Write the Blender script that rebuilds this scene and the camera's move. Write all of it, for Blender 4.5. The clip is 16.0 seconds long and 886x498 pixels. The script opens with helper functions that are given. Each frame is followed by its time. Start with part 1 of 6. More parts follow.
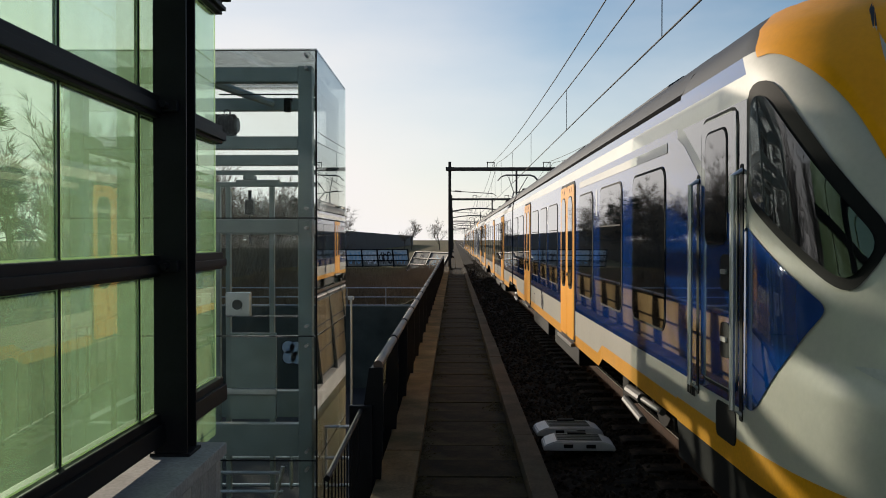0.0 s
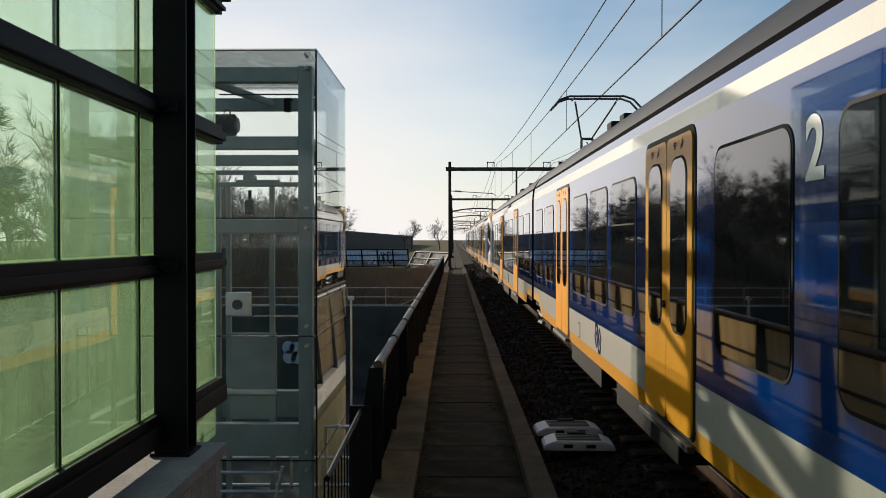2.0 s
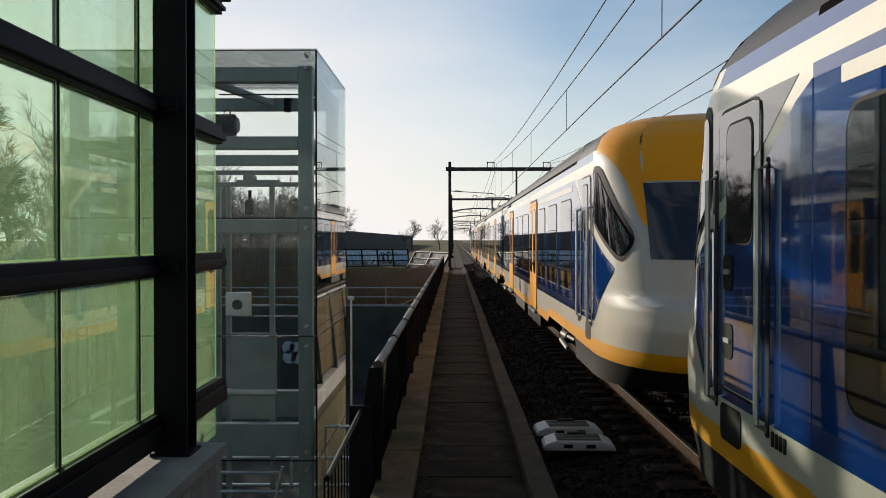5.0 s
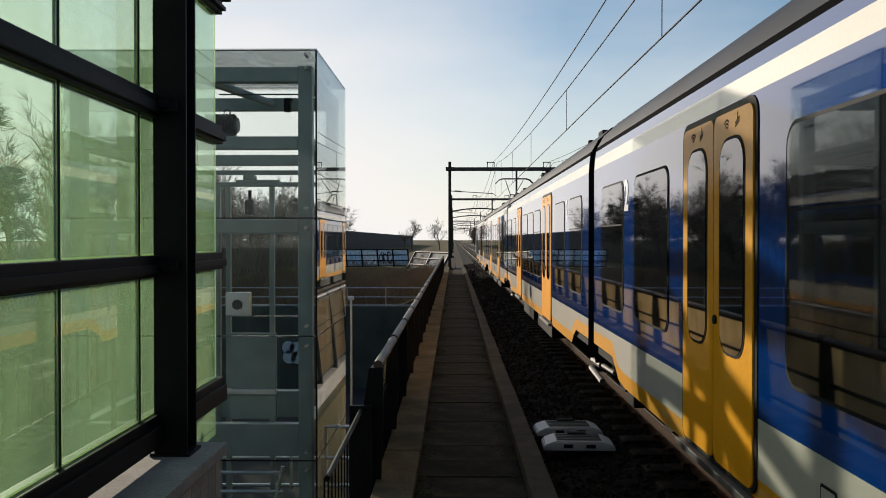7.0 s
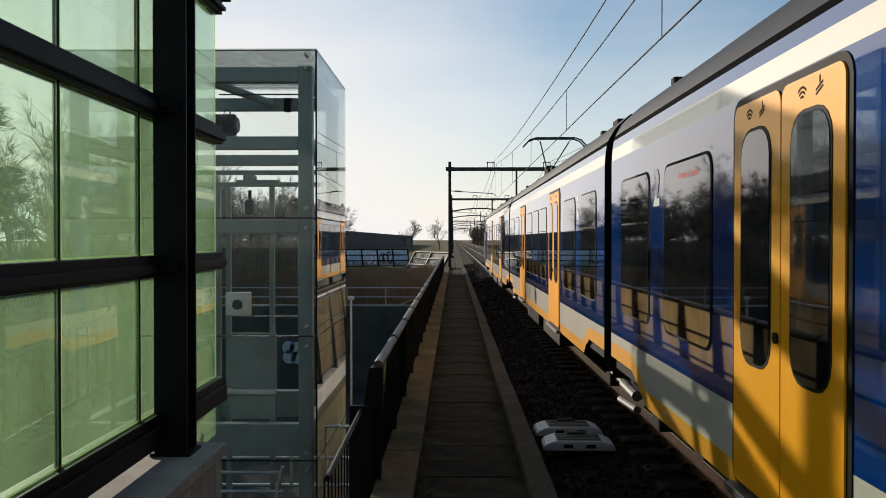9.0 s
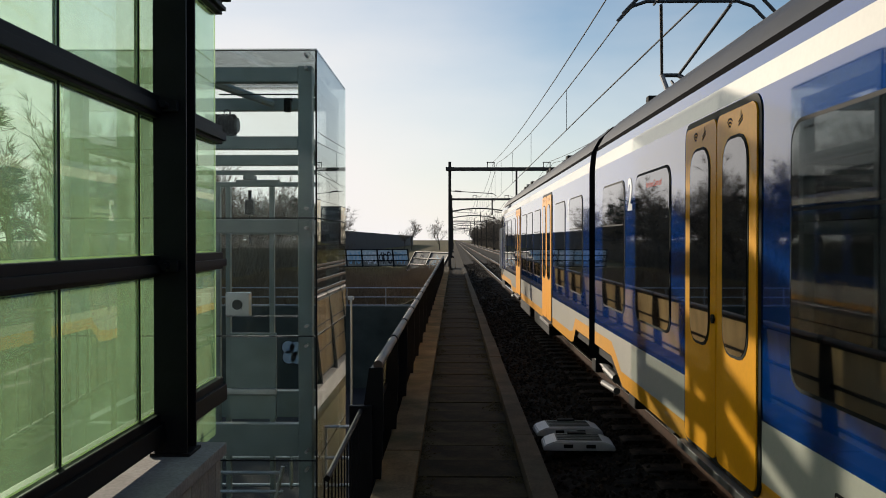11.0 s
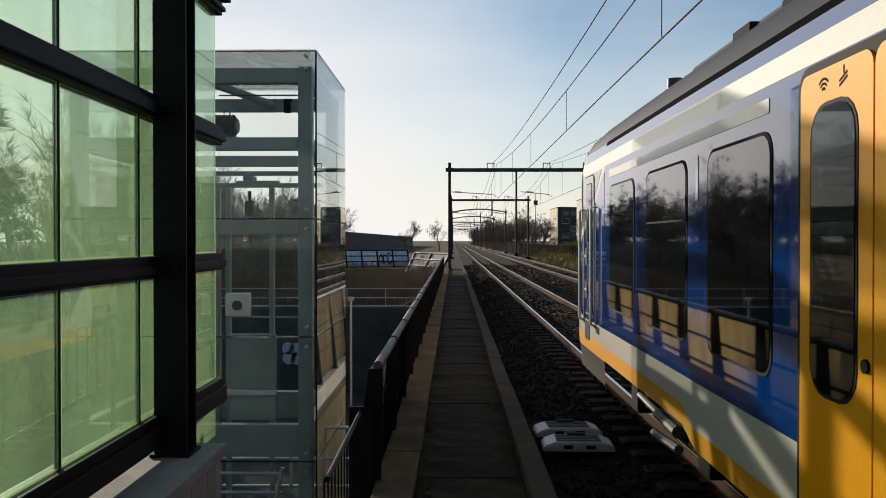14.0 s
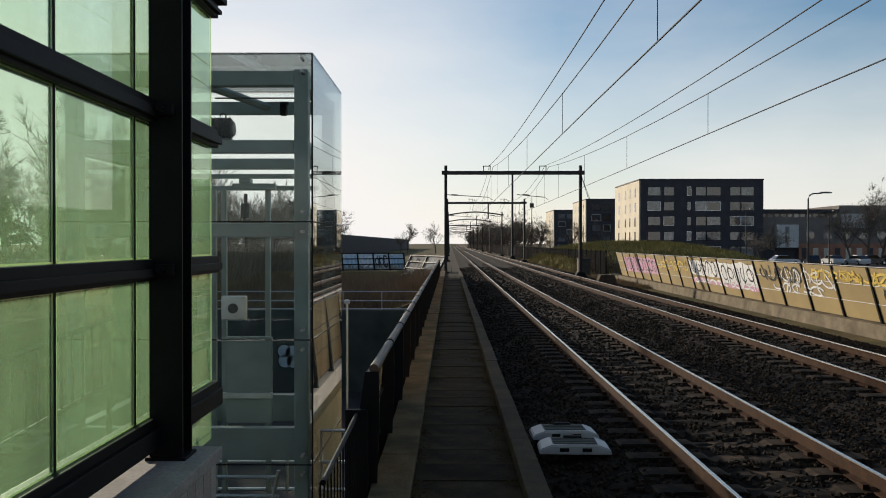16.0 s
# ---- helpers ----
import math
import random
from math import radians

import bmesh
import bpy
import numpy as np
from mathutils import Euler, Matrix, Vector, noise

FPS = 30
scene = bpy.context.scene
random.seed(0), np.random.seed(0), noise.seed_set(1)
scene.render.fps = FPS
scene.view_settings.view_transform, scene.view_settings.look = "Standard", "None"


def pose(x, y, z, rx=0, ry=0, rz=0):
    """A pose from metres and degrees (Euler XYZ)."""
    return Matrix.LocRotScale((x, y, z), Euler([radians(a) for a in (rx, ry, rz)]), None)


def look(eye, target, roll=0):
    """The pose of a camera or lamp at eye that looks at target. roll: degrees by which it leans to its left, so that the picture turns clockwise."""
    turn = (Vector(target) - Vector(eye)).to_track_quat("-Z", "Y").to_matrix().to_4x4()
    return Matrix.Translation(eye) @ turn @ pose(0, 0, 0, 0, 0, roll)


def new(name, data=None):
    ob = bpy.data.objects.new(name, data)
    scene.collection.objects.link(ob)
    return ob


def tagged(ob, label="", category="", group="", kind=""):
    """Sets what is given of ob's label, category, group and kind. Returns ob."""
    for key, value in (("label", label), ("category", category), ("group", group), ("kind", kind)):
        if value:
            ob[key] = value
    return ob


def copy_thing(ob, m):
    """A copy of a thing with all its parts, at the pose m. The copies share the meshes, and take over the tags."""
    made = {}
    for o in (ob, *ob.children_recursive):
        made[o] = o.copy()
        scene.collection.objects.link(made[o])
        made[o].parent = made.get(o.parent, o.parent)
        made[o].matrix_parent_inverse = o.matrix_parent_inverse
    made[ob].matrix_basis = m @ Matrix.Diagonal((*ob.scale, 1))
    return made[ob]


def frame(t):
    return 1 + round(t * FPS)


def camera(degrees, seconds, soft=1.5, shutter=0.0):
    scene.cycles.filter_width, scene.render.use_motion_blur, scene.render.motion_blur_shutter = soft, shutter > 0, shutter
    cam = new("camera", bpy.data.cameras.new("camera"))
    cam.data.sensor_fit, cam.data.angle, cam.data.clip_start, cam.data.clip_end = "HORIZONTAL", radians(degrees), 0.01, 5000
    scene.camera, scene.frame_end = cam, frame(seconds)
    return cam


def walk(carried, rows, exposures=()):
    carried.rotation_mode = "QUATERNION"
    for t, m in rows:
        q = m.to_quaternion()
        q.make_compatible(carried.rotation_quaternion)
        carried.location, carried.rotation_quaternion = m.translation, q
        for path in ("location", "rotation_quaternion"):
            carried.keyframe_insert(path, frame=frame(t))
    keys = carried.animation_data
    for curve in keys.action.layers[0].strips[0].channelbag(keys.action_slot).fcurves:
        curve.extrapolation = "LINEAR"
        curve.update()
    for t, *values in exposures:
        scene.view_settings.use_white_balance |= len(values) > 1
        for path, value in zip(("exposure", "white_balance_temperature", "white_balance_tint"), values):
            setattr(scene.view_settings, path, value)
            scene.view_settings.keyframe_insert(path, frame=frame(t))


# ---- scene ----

EYE = (0.0, 0.0, 2.095)          # rail head is z = 0, tracks run along +y
F = 1500.0 / 100.0


def aim(ax, ay):
    """Camera pose whose track direction falls ax right of and ay above the middle (thousandths of the lens)."""
    return look(EYE, (-ax / F, 100.0, EYE[2] - ay / F))


cam = camera(55.19, 16.0, soft=1.0)
walk(cam, [(0.0, aim(19, 17)), (6.0, aim(19, 17)), (12.0, aim(19, 17)), (13.4, aim(19, 17)), (13.9, aim(19, 16)),
           (14.2, aim(17, 14)), (14.5, aim(14.5, 11)), (15.0, aim(12, 9)), (15.5, aim(12.5, 7.5)), (16.0, aim(12, 10.5))])

# ---- light ----
SUN_AZ, SUN_EL = -36.0, 12.8      # degrees left of the track direction, above the horizon
world = bpy.data.worlds.new("sky")
scene.world = world
world.use_nodes = True
wn = world.node_tree
sky = wn.nodes.new("ShaderNodeTexSky")
sky.sky_type, sky.sun_disc = "NISHITA", False
sky.sun_elevation, sky.sun_rotation = radians(SUN_EL), radians(SUN_AZ)
sky.air_density, sky.dust_density, sky.ozone_density = 1.1, 0.3, 3.0
wn.nodes["Background"].inputs["Strength"].default_value = 0.12
veil = wn.nodes.new("ShaderNodeMix")     # thin high cloud over the clear sky
veil.data_type = "RGBA"
coord, drift, puff, amount = (wn.nodes.new("ShaderNode" + k) for k in ("TexCoord", "Mapping", "TexNoise", "MapRange"))
drift.inputs["Scale"].default_value = (1.0, 1.0, 3.0)
puff.inputs["Scale"].default_value, puff.inputs["Detail"].default_value = 2.2, 7.0
amount.inputs[1].default_value, amount.inputs[2].default_value, amount.inputs[3].default_value, amount.inputs[4].default_value = 0.3, 0.75, -0.22, 0.24
wn.links.new(coord.outputs["Generated"], drift.inputs[0])
wn.links.new(drift.outputs[0], puff.inputs["Vector"])
wn.links.new(puff.outputs[0], amount.inputs[0])
height, low, both = (wn.nodes.new("ShaderNode" + k) for k in ("SeparateXYZ", "MapRange", "Math"))
low.inputs[1].default_value, low.inputs[2].default_value, low.inputs[3].default_value, low.inputs[4].default_value = 0.0, 0.25, 0.86, 0.06
both.operation, both.use_clamp = "ADD", True
wn.links.new(coord.outputs["Generated"], height.inputs[0])
wn.links.new(height.outputs["Z"], low.inputs[0])
wn.links.new(low.outputs[0], both.inputs[0])
wn.links.new(amount.outputs[0], both.inputs[1])
near_sun, haze, full = (wn.nodes.new("ShaderNode" + k) for k in ("VectorMath", "MapRange", "Math"))   # milky haze towards the sun
near_sun.operation, full.operation, full.use_clamp = "DOT_PRODUCT", "ADD", True
near_sun.inputs[1].default_value = (math.sin(radians(SUN_AZ)) * math.cos(radians(SUN_EL)), math.cos(radians(SUN_AZ)) * math.cos(radians(SUN_EL)), math.sin(radians(SUN_EL)))
haze.inputs[1].default_value, haze.inputs[2].default_value, haze.inputs[3].default_value, haze.inputs[4].default_value = 0.74, 0.98, 0.0, 0.75
wn.links.new(coord.outputs["Generated"], near_sun.inputs[0])
wn.links.new(near_sun.outputs["Value"], haze.inputs[0])
wn.links.new(both.outputs[0], full.inputs[0])
wn.links.new(haze.outputs[0], full.inputs[1])
wn.links.new(full.outputs[0], veil.inputs[0])
wn.links.new(sky.outputs["Color"], veil.inputs[6])
veil.inputs[7].default_value = (7.9, 7.6, 7.4, 1)
wn.links.new(veil.outputs[2], wn.nodes["Background"].inputs["Color"])
sun = new("sun", bpy.data.lights.new("sun", "SUN"))
sun.data.energy, sun.data.angle, sun.data.color = 5.0, radians(0.6), (1.0, 0.88, 0.72)
toward_sun = Vector((math.sin(radians(SUN_AZ)) * math.cos(radians(SUN_EL)), math.cos(radians(SUN_AZ)) * math.cos(radians(SUN_EL)), math.sin(radians(SUN_EL))))
sun.matrix_world = look(toward_sun * 50, (0, 0, 0))
scene.view_settings.exposure = 0.0


# ---- materials ----
def mat(name, color, rough=0.6, metal=0.0, vary=0.25, scale=3.0, fine=60.0, bump=0.15, coat=0.0, rnd=0.0, stain=None, stain_scale=1.5,
        stain_amount=0.0, stretch=(1, 1, 1), depth=0.004, spec=0.5, coat_ior=1.5):
    """Surface with two scales of colour variation, a stain colour and fine relief."""
    m = bpy.data.materials.new(name)
    m.use_nodes = True
    nt = m.node_tree
    b = nt.nodes["Principled BSDF"]
    b.inputs["Roughness"].default_value, b.inputs["Metallic"].default_value = rough, metal
    b.inputs["Coat Weight"].default_value, b.inputs["Coat Roughness"].default_value = coat, 0.02
    b.inputs["Coat IOR"].default_value = coat_ior
    b.inputs["Specular IOR Level"].default_value = spec
    tc = nt.nodes.new("ShaderNodeTexCoord")
    mp = nt.nodes.new("ShaderNodeMapping")
    mp.inputs["Scale"].default_value = stretch
    nt.links.new(tc.outputs["Object"], mp.inputs["Vector"])

    def noise_node(sc, det=4.0):
        n = nt.nodes.new("ShaderNodeTexNoise")
        n.inputs["Scale"].default_value, n.inputs["Detail"].default_value, n.inputs["Roughness"].default_value = sc, det, 0.6
        nt.links.new(mp.outputs["Vector"], n.inputs["Vector"])
        return n
    big, small = noise_node(scale), noise_node(fine, 6.0)

    def mixer(a, c, fac, mode="MIX"):
        n = nt.nodes.new("ShaderNodeMix")
        n.data_type, n.blend_type = "RGBA", mode
        for sock, v in ((n.inputs[0], fac), (n.inputs[6], a), (n.inputs[7], c)):
            if isinstance(v, bpy.types.NodeSocket):
                nt.links.new(v, sock)
            elif isinstance(v, (int, float)):
                sock.default_value = v
            else:
                sock.default_value = (*v[:3], 1)
        return n.outputs[2]

    def ramp(src, lo, hi):
        n = nt.nodes.new("ShaderNodeMapRange")
        n.inputs[1].default_value, n.inputs[2].default_value = lo, hi
        nt.links.new(src, n.inputs[0])
        return n.outputs[0]
    dark = [c * (1 - vary) for c in color]
    light = [min(1, c * (1 + vary)) for c in color]
    col = mixer(dark, light, ramp(big.outputs[0], 0.3, 0.7))
    grain = mixer([1 - vary * 0.7] * 3, [1 + vary * 0.5] * 3, ramp(small.outputs[0], 0.3, 0.7))
    col = mixer(col, grain, 1.0, "MULTIPLY")
    if stain:
        sn = noise_node(stain_scale, 8.0)
        f = nt.nodes.new("ShaderNodeMath")
        f.operation = "MULTIPLY"
        nt.links.new(ramp(sn.outputs[0], 0.45, 0.65), f.inputs[0])
        f.inputs[1].default_value = stain_amount
        col = mixer(col, stain, f.outputs[0])
    if rnd:
        oi = nt.nodes.new("ShaderNodeObjectInfo")
        rr = nt.nodes.new("ShaderNodeMapRange")
        rr.inputs[3].default_value, rr.inputs[4].default_value = 1 - rnd, 1 + rnd
        nt.links.new(oi.outputs["Random"], rr.inputs[0])
        cc = nt.nodes.new("ShaderNodeCombineColor")
        for k in range(3):
            nt.links.new(rr.outputs[0], cc.inputs[k])
        col = mixer(col, cc.outputs[0], 1.0, "MULTIPLY")
    nt.links.new(col, b.inputs["Base Color"])
    if bump:
        bp = nt.nodes.new("ShaderNodeBump")
        bp.inputs["Strength"].default_value, bp.inputs["Distance"].default_value = bump, depth
        nt.links.new(small.outputs[0], bp.inputs["Height"])
        nt.links.new(bp.outputs[0], b.inputs["Normal"])
    return m


def glass(name, tint, rough=0.0, fog=0.0, fog_color=(0.5, 0.6, 0.5), grazing=2.8):
    """Thin clear sheet: tinted see-through, mirror at grazing angles, and a share of dusty film that scatters light."""
    m = bpy.data.materials.new(name)
    m.use_nodes = True
    nt = m.node_tree
    nt.nodes.remove(nt.nodes["Principled BSDF"])
    out = nt.nodes["Material Output"]
    tr = nt.nodes.new("ShaderNodeBsdfTransparent")
    tr.inputs[0].default_value = (*tint, 1)
    gl = nt.nodes.new("ShaderNodeBsdfGlossy")
    gl.inputs["Roughness"].default_value = rough
    lw, pw, fr = nt.nodes.new("ShaderNodeLayerWeight"), nt.nodes.new("ShaderNodeMath"), nt.nodes.new("ShaderNodeMath")
    lw.inputs["Blend"].default_value = 0.5
    pw.operation, fr.operation, pw.inputs[1].default_value = "POWER", "MULTIPLY_ADD", grazing
    fr.inputs[1].default_value, fr.inputs[2].default_value = 0.9, 0.016
    nt.links.new(lw.outputs["Facing"], pw.inputs[0])
    nt.links.new(pw.outputs[0], fr.inputs[0])
    mx = nt.nodes.new("ShaderNodeMixShader")
    nt.links.new(fr.outputs[0], mx.inputs[0])
    last = tr.outputs[0]
    if fog:
        tl = nt.nodes.new("ShaderNodeBsdfTranslucent")
        tl.inputs[0].default_value = (*fog_color, 1)
        df = nt.nodes.new("ShaderNodeBsdfDiffuse")
        df.inputs[0].default_value = (*fog_color, 1)
        half = nt.nodes.new("ShaderNodeMixShader")
        half.inputs[0].default_value = 0.2
        nt.links.new(tl.outputs[0], half.inputs[1])
        nt.links.new(df.outputs[0], half.inputs[2])
        fm = nt.nodes.new("ShaderNodeMixShader")
        tc = nt.nodes.new("ShaderNodeTexCoord")
        mp = nt.nodes.new("ShaderNodeMapping")
        mp.inputs["Scale"].default_value = (1, 1, 0.35)
        ns = nt.nodes.new("ShaderNodeTexNoise")
        ns.inputs["Scale"].default_value, ns.inputs["Detail"].default_value = 2.2, 7.0
        nt.links.new(tc.outputs["Object"], mp.inputs[0])
        nt.links.new(mp.outputs[0], ns.inputs["Vector"])
        mr = nt.nodes.new("ShaderNodeMapRange")
        mr.inputs[1].default_value, mr.inputs[2].default_value = 0.3, 0.75
        mr.inputs[3].default_value, mr.inputs[4].default_value = fog * 0.6, fog * 1.3
        nt.links.new(ns.outputs[0], mr.inputs[0])
        nt.links.new(mr.outputs[0], fm.inputs[0])
        nt.links.new(last, fm.inputs[1])
        nt.links.new(half.outputs[0], fm.inputs[2])
        last = fm.outputs[0]
    nt.links.new(last, mx.inputs[1])
    nt.links.new(gl.outputs[0], mx.inputs[2])
    nt.links.new(mx.outputs[0], out.inputs[0])
    return m


M = {
    "concrete": mat("concrete", (0.30, 0.28, 0.25), 0.85, vary=0.3, scale=1.2, fine=40, bump=0.4, stain=(0.12, 0.11, 0.08), stain_amount=0.6, rnd=0.12),
    "mossy": mat("mossy_concrete", (0.165, 0.12, 0.066), spec=0.08, rough=0.9, vary=0.35, scale=2.0, fine=35, bump=0.5, stain=(0.06, 0.062, 0.032), stain_amount=0.8, rnd=0.2),
    "plank": mat("weathered_board", (0.030, 0.022, 0.013), spec=0.08, rough=0.9, vary=0.5, scale=2.0, fine=30, bump=0.6, stain=(0.055, 0.046, 0.02), stain_scale=2.2, stain_amount=0.8, rnd=0.35),
    # near-black ballast and sleepers: the shade over the tracks is put into their colour
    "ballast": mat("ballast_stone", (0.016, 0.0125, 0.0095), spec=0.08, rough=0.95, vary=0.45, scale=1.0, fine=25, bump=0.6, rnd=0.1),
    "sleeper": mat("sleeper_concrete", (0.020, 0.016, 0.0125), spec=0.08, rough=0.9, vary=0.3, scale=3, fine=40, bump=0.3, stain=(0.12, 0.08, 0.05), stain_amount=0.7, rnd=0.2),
    "rust": mat("rusty_steel", (0.042, 0.020, 0.010), 0.85, metal=0.0, spec=0.1, vary=0.35, scale=6, fine=80, bump=0.3),
    "railhead": mat("polished_rail_steel", (0.55, 0.52, 0.48), 0.25, metal=1.0, vary=0.1, scale=4, fine=50, bump=0.03),
    "black_steel": mat("black_painted_steel", (0.006, 0.006, 0.007), 0.55, spec=0.15, vary=0.25, scale=5, fine=90, bump=0.08),
    "grey_steel": mat("grey_painted_steel", (0.23, 0.275, 0.255), 0.45, vary=0.15, scale=4, fine=90, bump=0.05),
    "dark_steel": mat("dark_galvanised_steel", (0.07, 0.07, 0.07), 0.5, metal=0.5, vary=0.3, scale=4, fine=70, bump=0.1),
    "mast": mat("mast_steel", (0.045, 0.040, 0.036), 0.7, spec=0.2, vary=0.3, scale=3, fine=50, bump=0.1),
    "rail_paint": mat("worn_handrail_paint", (0.04, 0.042, 0.043), 0.5, metal=0.0, spec=0.3, vary=0.3, scale=3, fine=60, bump=0.1, stain=(0.16, 0.085, 0.05), stain_scale=1.2, stain_amount=0.8),
    "blue": mat("glossy_blue_paint", (0.002, 0.040, 0.21), 0.05, vary=0.06, scale=0.5, fine=3.0, bump=0.0, coat=1.0, spec=0.5, coat_ior=1.9),
    "white": mat("glossy_white_paint", (0.47, 0.45, 0.39), 0.5, vary=0.06, scale=0.8, fine=30, bump=0.0, coat=0.7, spec=0.2),
    "yellow": mat("glossy_yellow_paint", (0.84, 0.345, 0.001), 0.5, vary=0.07, scale=0.8, fine=30, bump=0.0, coat=0.3, spec=0.1),
    "skirt": mat("dirty_yellow_skirt", (0.70, 0.31, 0.004), 0.5, spec=0.2, vary=0.15, scale=1.5, fine=40, bump=0.03, coat=0.3, stain=(0.30, 0.16, 0.04), stain_amount=0.35),
    "roof": mat("roof_grey", (0.036, 0.040, 0.050), 0.6, spec=0.2, vary=0.2, scale=1.0, fine=40, bump=0.1, stain=(0.04, 0.038, 0.036), stain_amount=0.5),
    "soot": mat("matt_black", (0.004, 0.004, 0.0045), 0.95, spec=0.02, vary=0.2, scale=5, fine=60, bump=0.05),
    "rubber": mat("black_rubber", (0.008, 0.008, 0.008), 0.7, spec=0.12, vary=0.2, scale=5, fine=60, bump=0.1),
    "tinted": mat("tinted_train_glass", (0.006, 0.007, 0.008), 0.03, vary=0.05, scale=1, fine=3, bump=0.0, coat=0.8, spec=0.5, coat_ior=1.5),
    "bogie": mat("bogie_grime", (0.016, 0.0145, 0.013), 0.8, metal=0.0, spec=0.1, vary=0.4, scale=4, fine=50, bump=0.2),
    "bolt": mat("bare_steel", (0.5, 0.48, 0.45), 0.35, metal=1.0, vary=0.2, scale=9, fine=90, bump=0.1),
    "copper": mat("weathered_wire", (0.015, 0.014, 0.013), 0.7, metal=0.0, spec=0.1, vary=0.2, scale=3, fine=40, bump=0.0),
    "porcelain": mat("brown_insulator", (0.10, 0.05, 0.04), 0.3, vary=0.2, scale=8, fine=60, bump=0.0),
    "lift_glass": glass("lift_glass", (0.95, 0.975, 0.965), fog=0.005, fog_color=(0.45, 0.52, 0.48)),
    "green_glass": glass("green_glass", (0.86, 0.97, 0.88), fog=0.24, fog_color=(0.52, 0.74, 0.42), grazing=4.2),
    "grass": mat("dry_grass", (0.13, 0.10, 0.05), spec=0.08, rough=0.95, vary=0.5, scale=0.4, fine=12, bump=0.6, depth=0.05, stain=(0.06, 0.075, 0.025), stain_scale=0.25, stain_amount=0.7),
    "green_grass": mat("green_grass", (0.19, 0.165, 0.055), spec=0.08, rough=0.95, vary=0.5, scale=0.5, fine=14, bump=0.6, depth=0.05, stain=(0.16, 0.12, 0.05), stain_scale=0.3, stain_amount=0.6),
    "dark_wall": mat("dark_abutment", (0.07, 0.08, 0.07), spec=0.08, rough=0.85, vary=0.3, scale=0.6, fine=20, bump=0.2),
    "barrier": mat("ochre_barrier_panel", (0.31, 0.225, 0.088), 0.8, vary=0.12, scale=0.7, fine=25, bump=0.1, rnd=0.08),
    "render": mat("cream_brick", (0.62, 0.55, 0.42), 0.9, vary=0.1, scale=0.3, fine=8, bump=0.1),
    "darkbrick": mat("dark_brick", (0.035, 0.035, 0.042), 0.8, vary=0.3, scale=0.5, fine=9, bump=0.2),
    "pane": mat("window_pane", (0.075, 0.082, 0.09), 0.05, rnd=0.85, vary=0.5, scale=0.6, fine=3, bump=0.0, coat=1.0),
    "asphalt": mat("asphalt", (0.05, 0.05, 0.052), spec=0.08, rough=0.9, vary=0.25, scale=0.3, fine=30, bump=0.3),
    "bark": mat("bark", (0.075, 0.062, 0.05), 0.95, vary=0.35, scale=3, fine=30, bump=0.4),
    "twig": mat("bare_twigs", (0.17, 0.135, 0.10), 0.95, vary=0.4, scale=1, fine=10, bump=0.0),
    "needle": mat("pine_needles", (0.022, 0.032, 0.018), 0.9, vary=0.5, scale=0.6, fine=6, bump=0.0),
    "bush": mat("brush_twigs", (0.19, 0.125, 0.07), 0.95, vary=0.45, scale=1, fine=9, bump=0.0),
    "kerb": mat("grey_kerb_concrete", (0.085, 0.066, 0.045), spec=0.08, rough=0.9, vary=0.35, scale=2.0, fine=35, bump=0.5, stain=(0.05, 0.05, 0.035), stain_amount=0.6, rnd=0.12),
    "glass_edge": glass("glass_edge", (0.85, 0.95, 0.80), fog=0.75, fog_color=(0.85, 0.95, 0.62)),
    "cover_top": mat("dark_ribbed_top", (0.07, 0.075, 0.06), 0.6, vary=0.25, scale=6, fine=60, bump=0.3),
    "numeral": mat("white_numeral", (0.86, 0.86, 0.84), 0.5, vary=0.04, scale=2, fine=30, bump=0.0, spec=0.3, coat=1.0, coat_ior=1.7),
    "damper": mat("grimy_damper", (0.075, 0.07, 0.065), 0.5, vary=0.3, scale=5, fine=50, bump=0.1),
    "silver": mat("silver_grey_paint", (0.13, 0.132, 0.135), 0.08, vary=0.06, scale=0.8, fine=30, bump=0.0, coat=1.0, coat_ior=1.8),
    "alu": mat("brushed_aluminium", (0.55, 0.56, 0.57), 0.35, metal=0.9, vary=0.15, scale=3, fine=60, bump=0.05),
    "cover": mat("pale_composite_cover", (0.48, 0.48, 0.47), 0.5, metal=0.1, vary=0.12, scale=5, fine=50, bump=0.1, stain=(0.3, 0.28, 0.25), stain_amount=0.4),
}


# ---- mesh helpers ----
def box(bm, x0, x1, y0, y1, z0, z1, bevel=0.0):
    vs = [bm.verts.new((x, y, z)) for x in (x0, x1) for y in (y0, y1) for z in (z0, z1)]
    fs = [bm.faces.new([vs[i] for i in f]) for f in ((0, 1, 3, 2), (4, 6, 7, 5), (0, 4, 5, 1), (2, 3, 7, 6), (0, 2, 6, 4), (1, 5, 7, 3))]
    if bevel:
        es = {e for f in fs for e in f.edges}
        bmesh.ops.bevel(bm, geom=list(es), offset=bevel, segments=2, affect="EDGES", profile=0.6)
    return bm


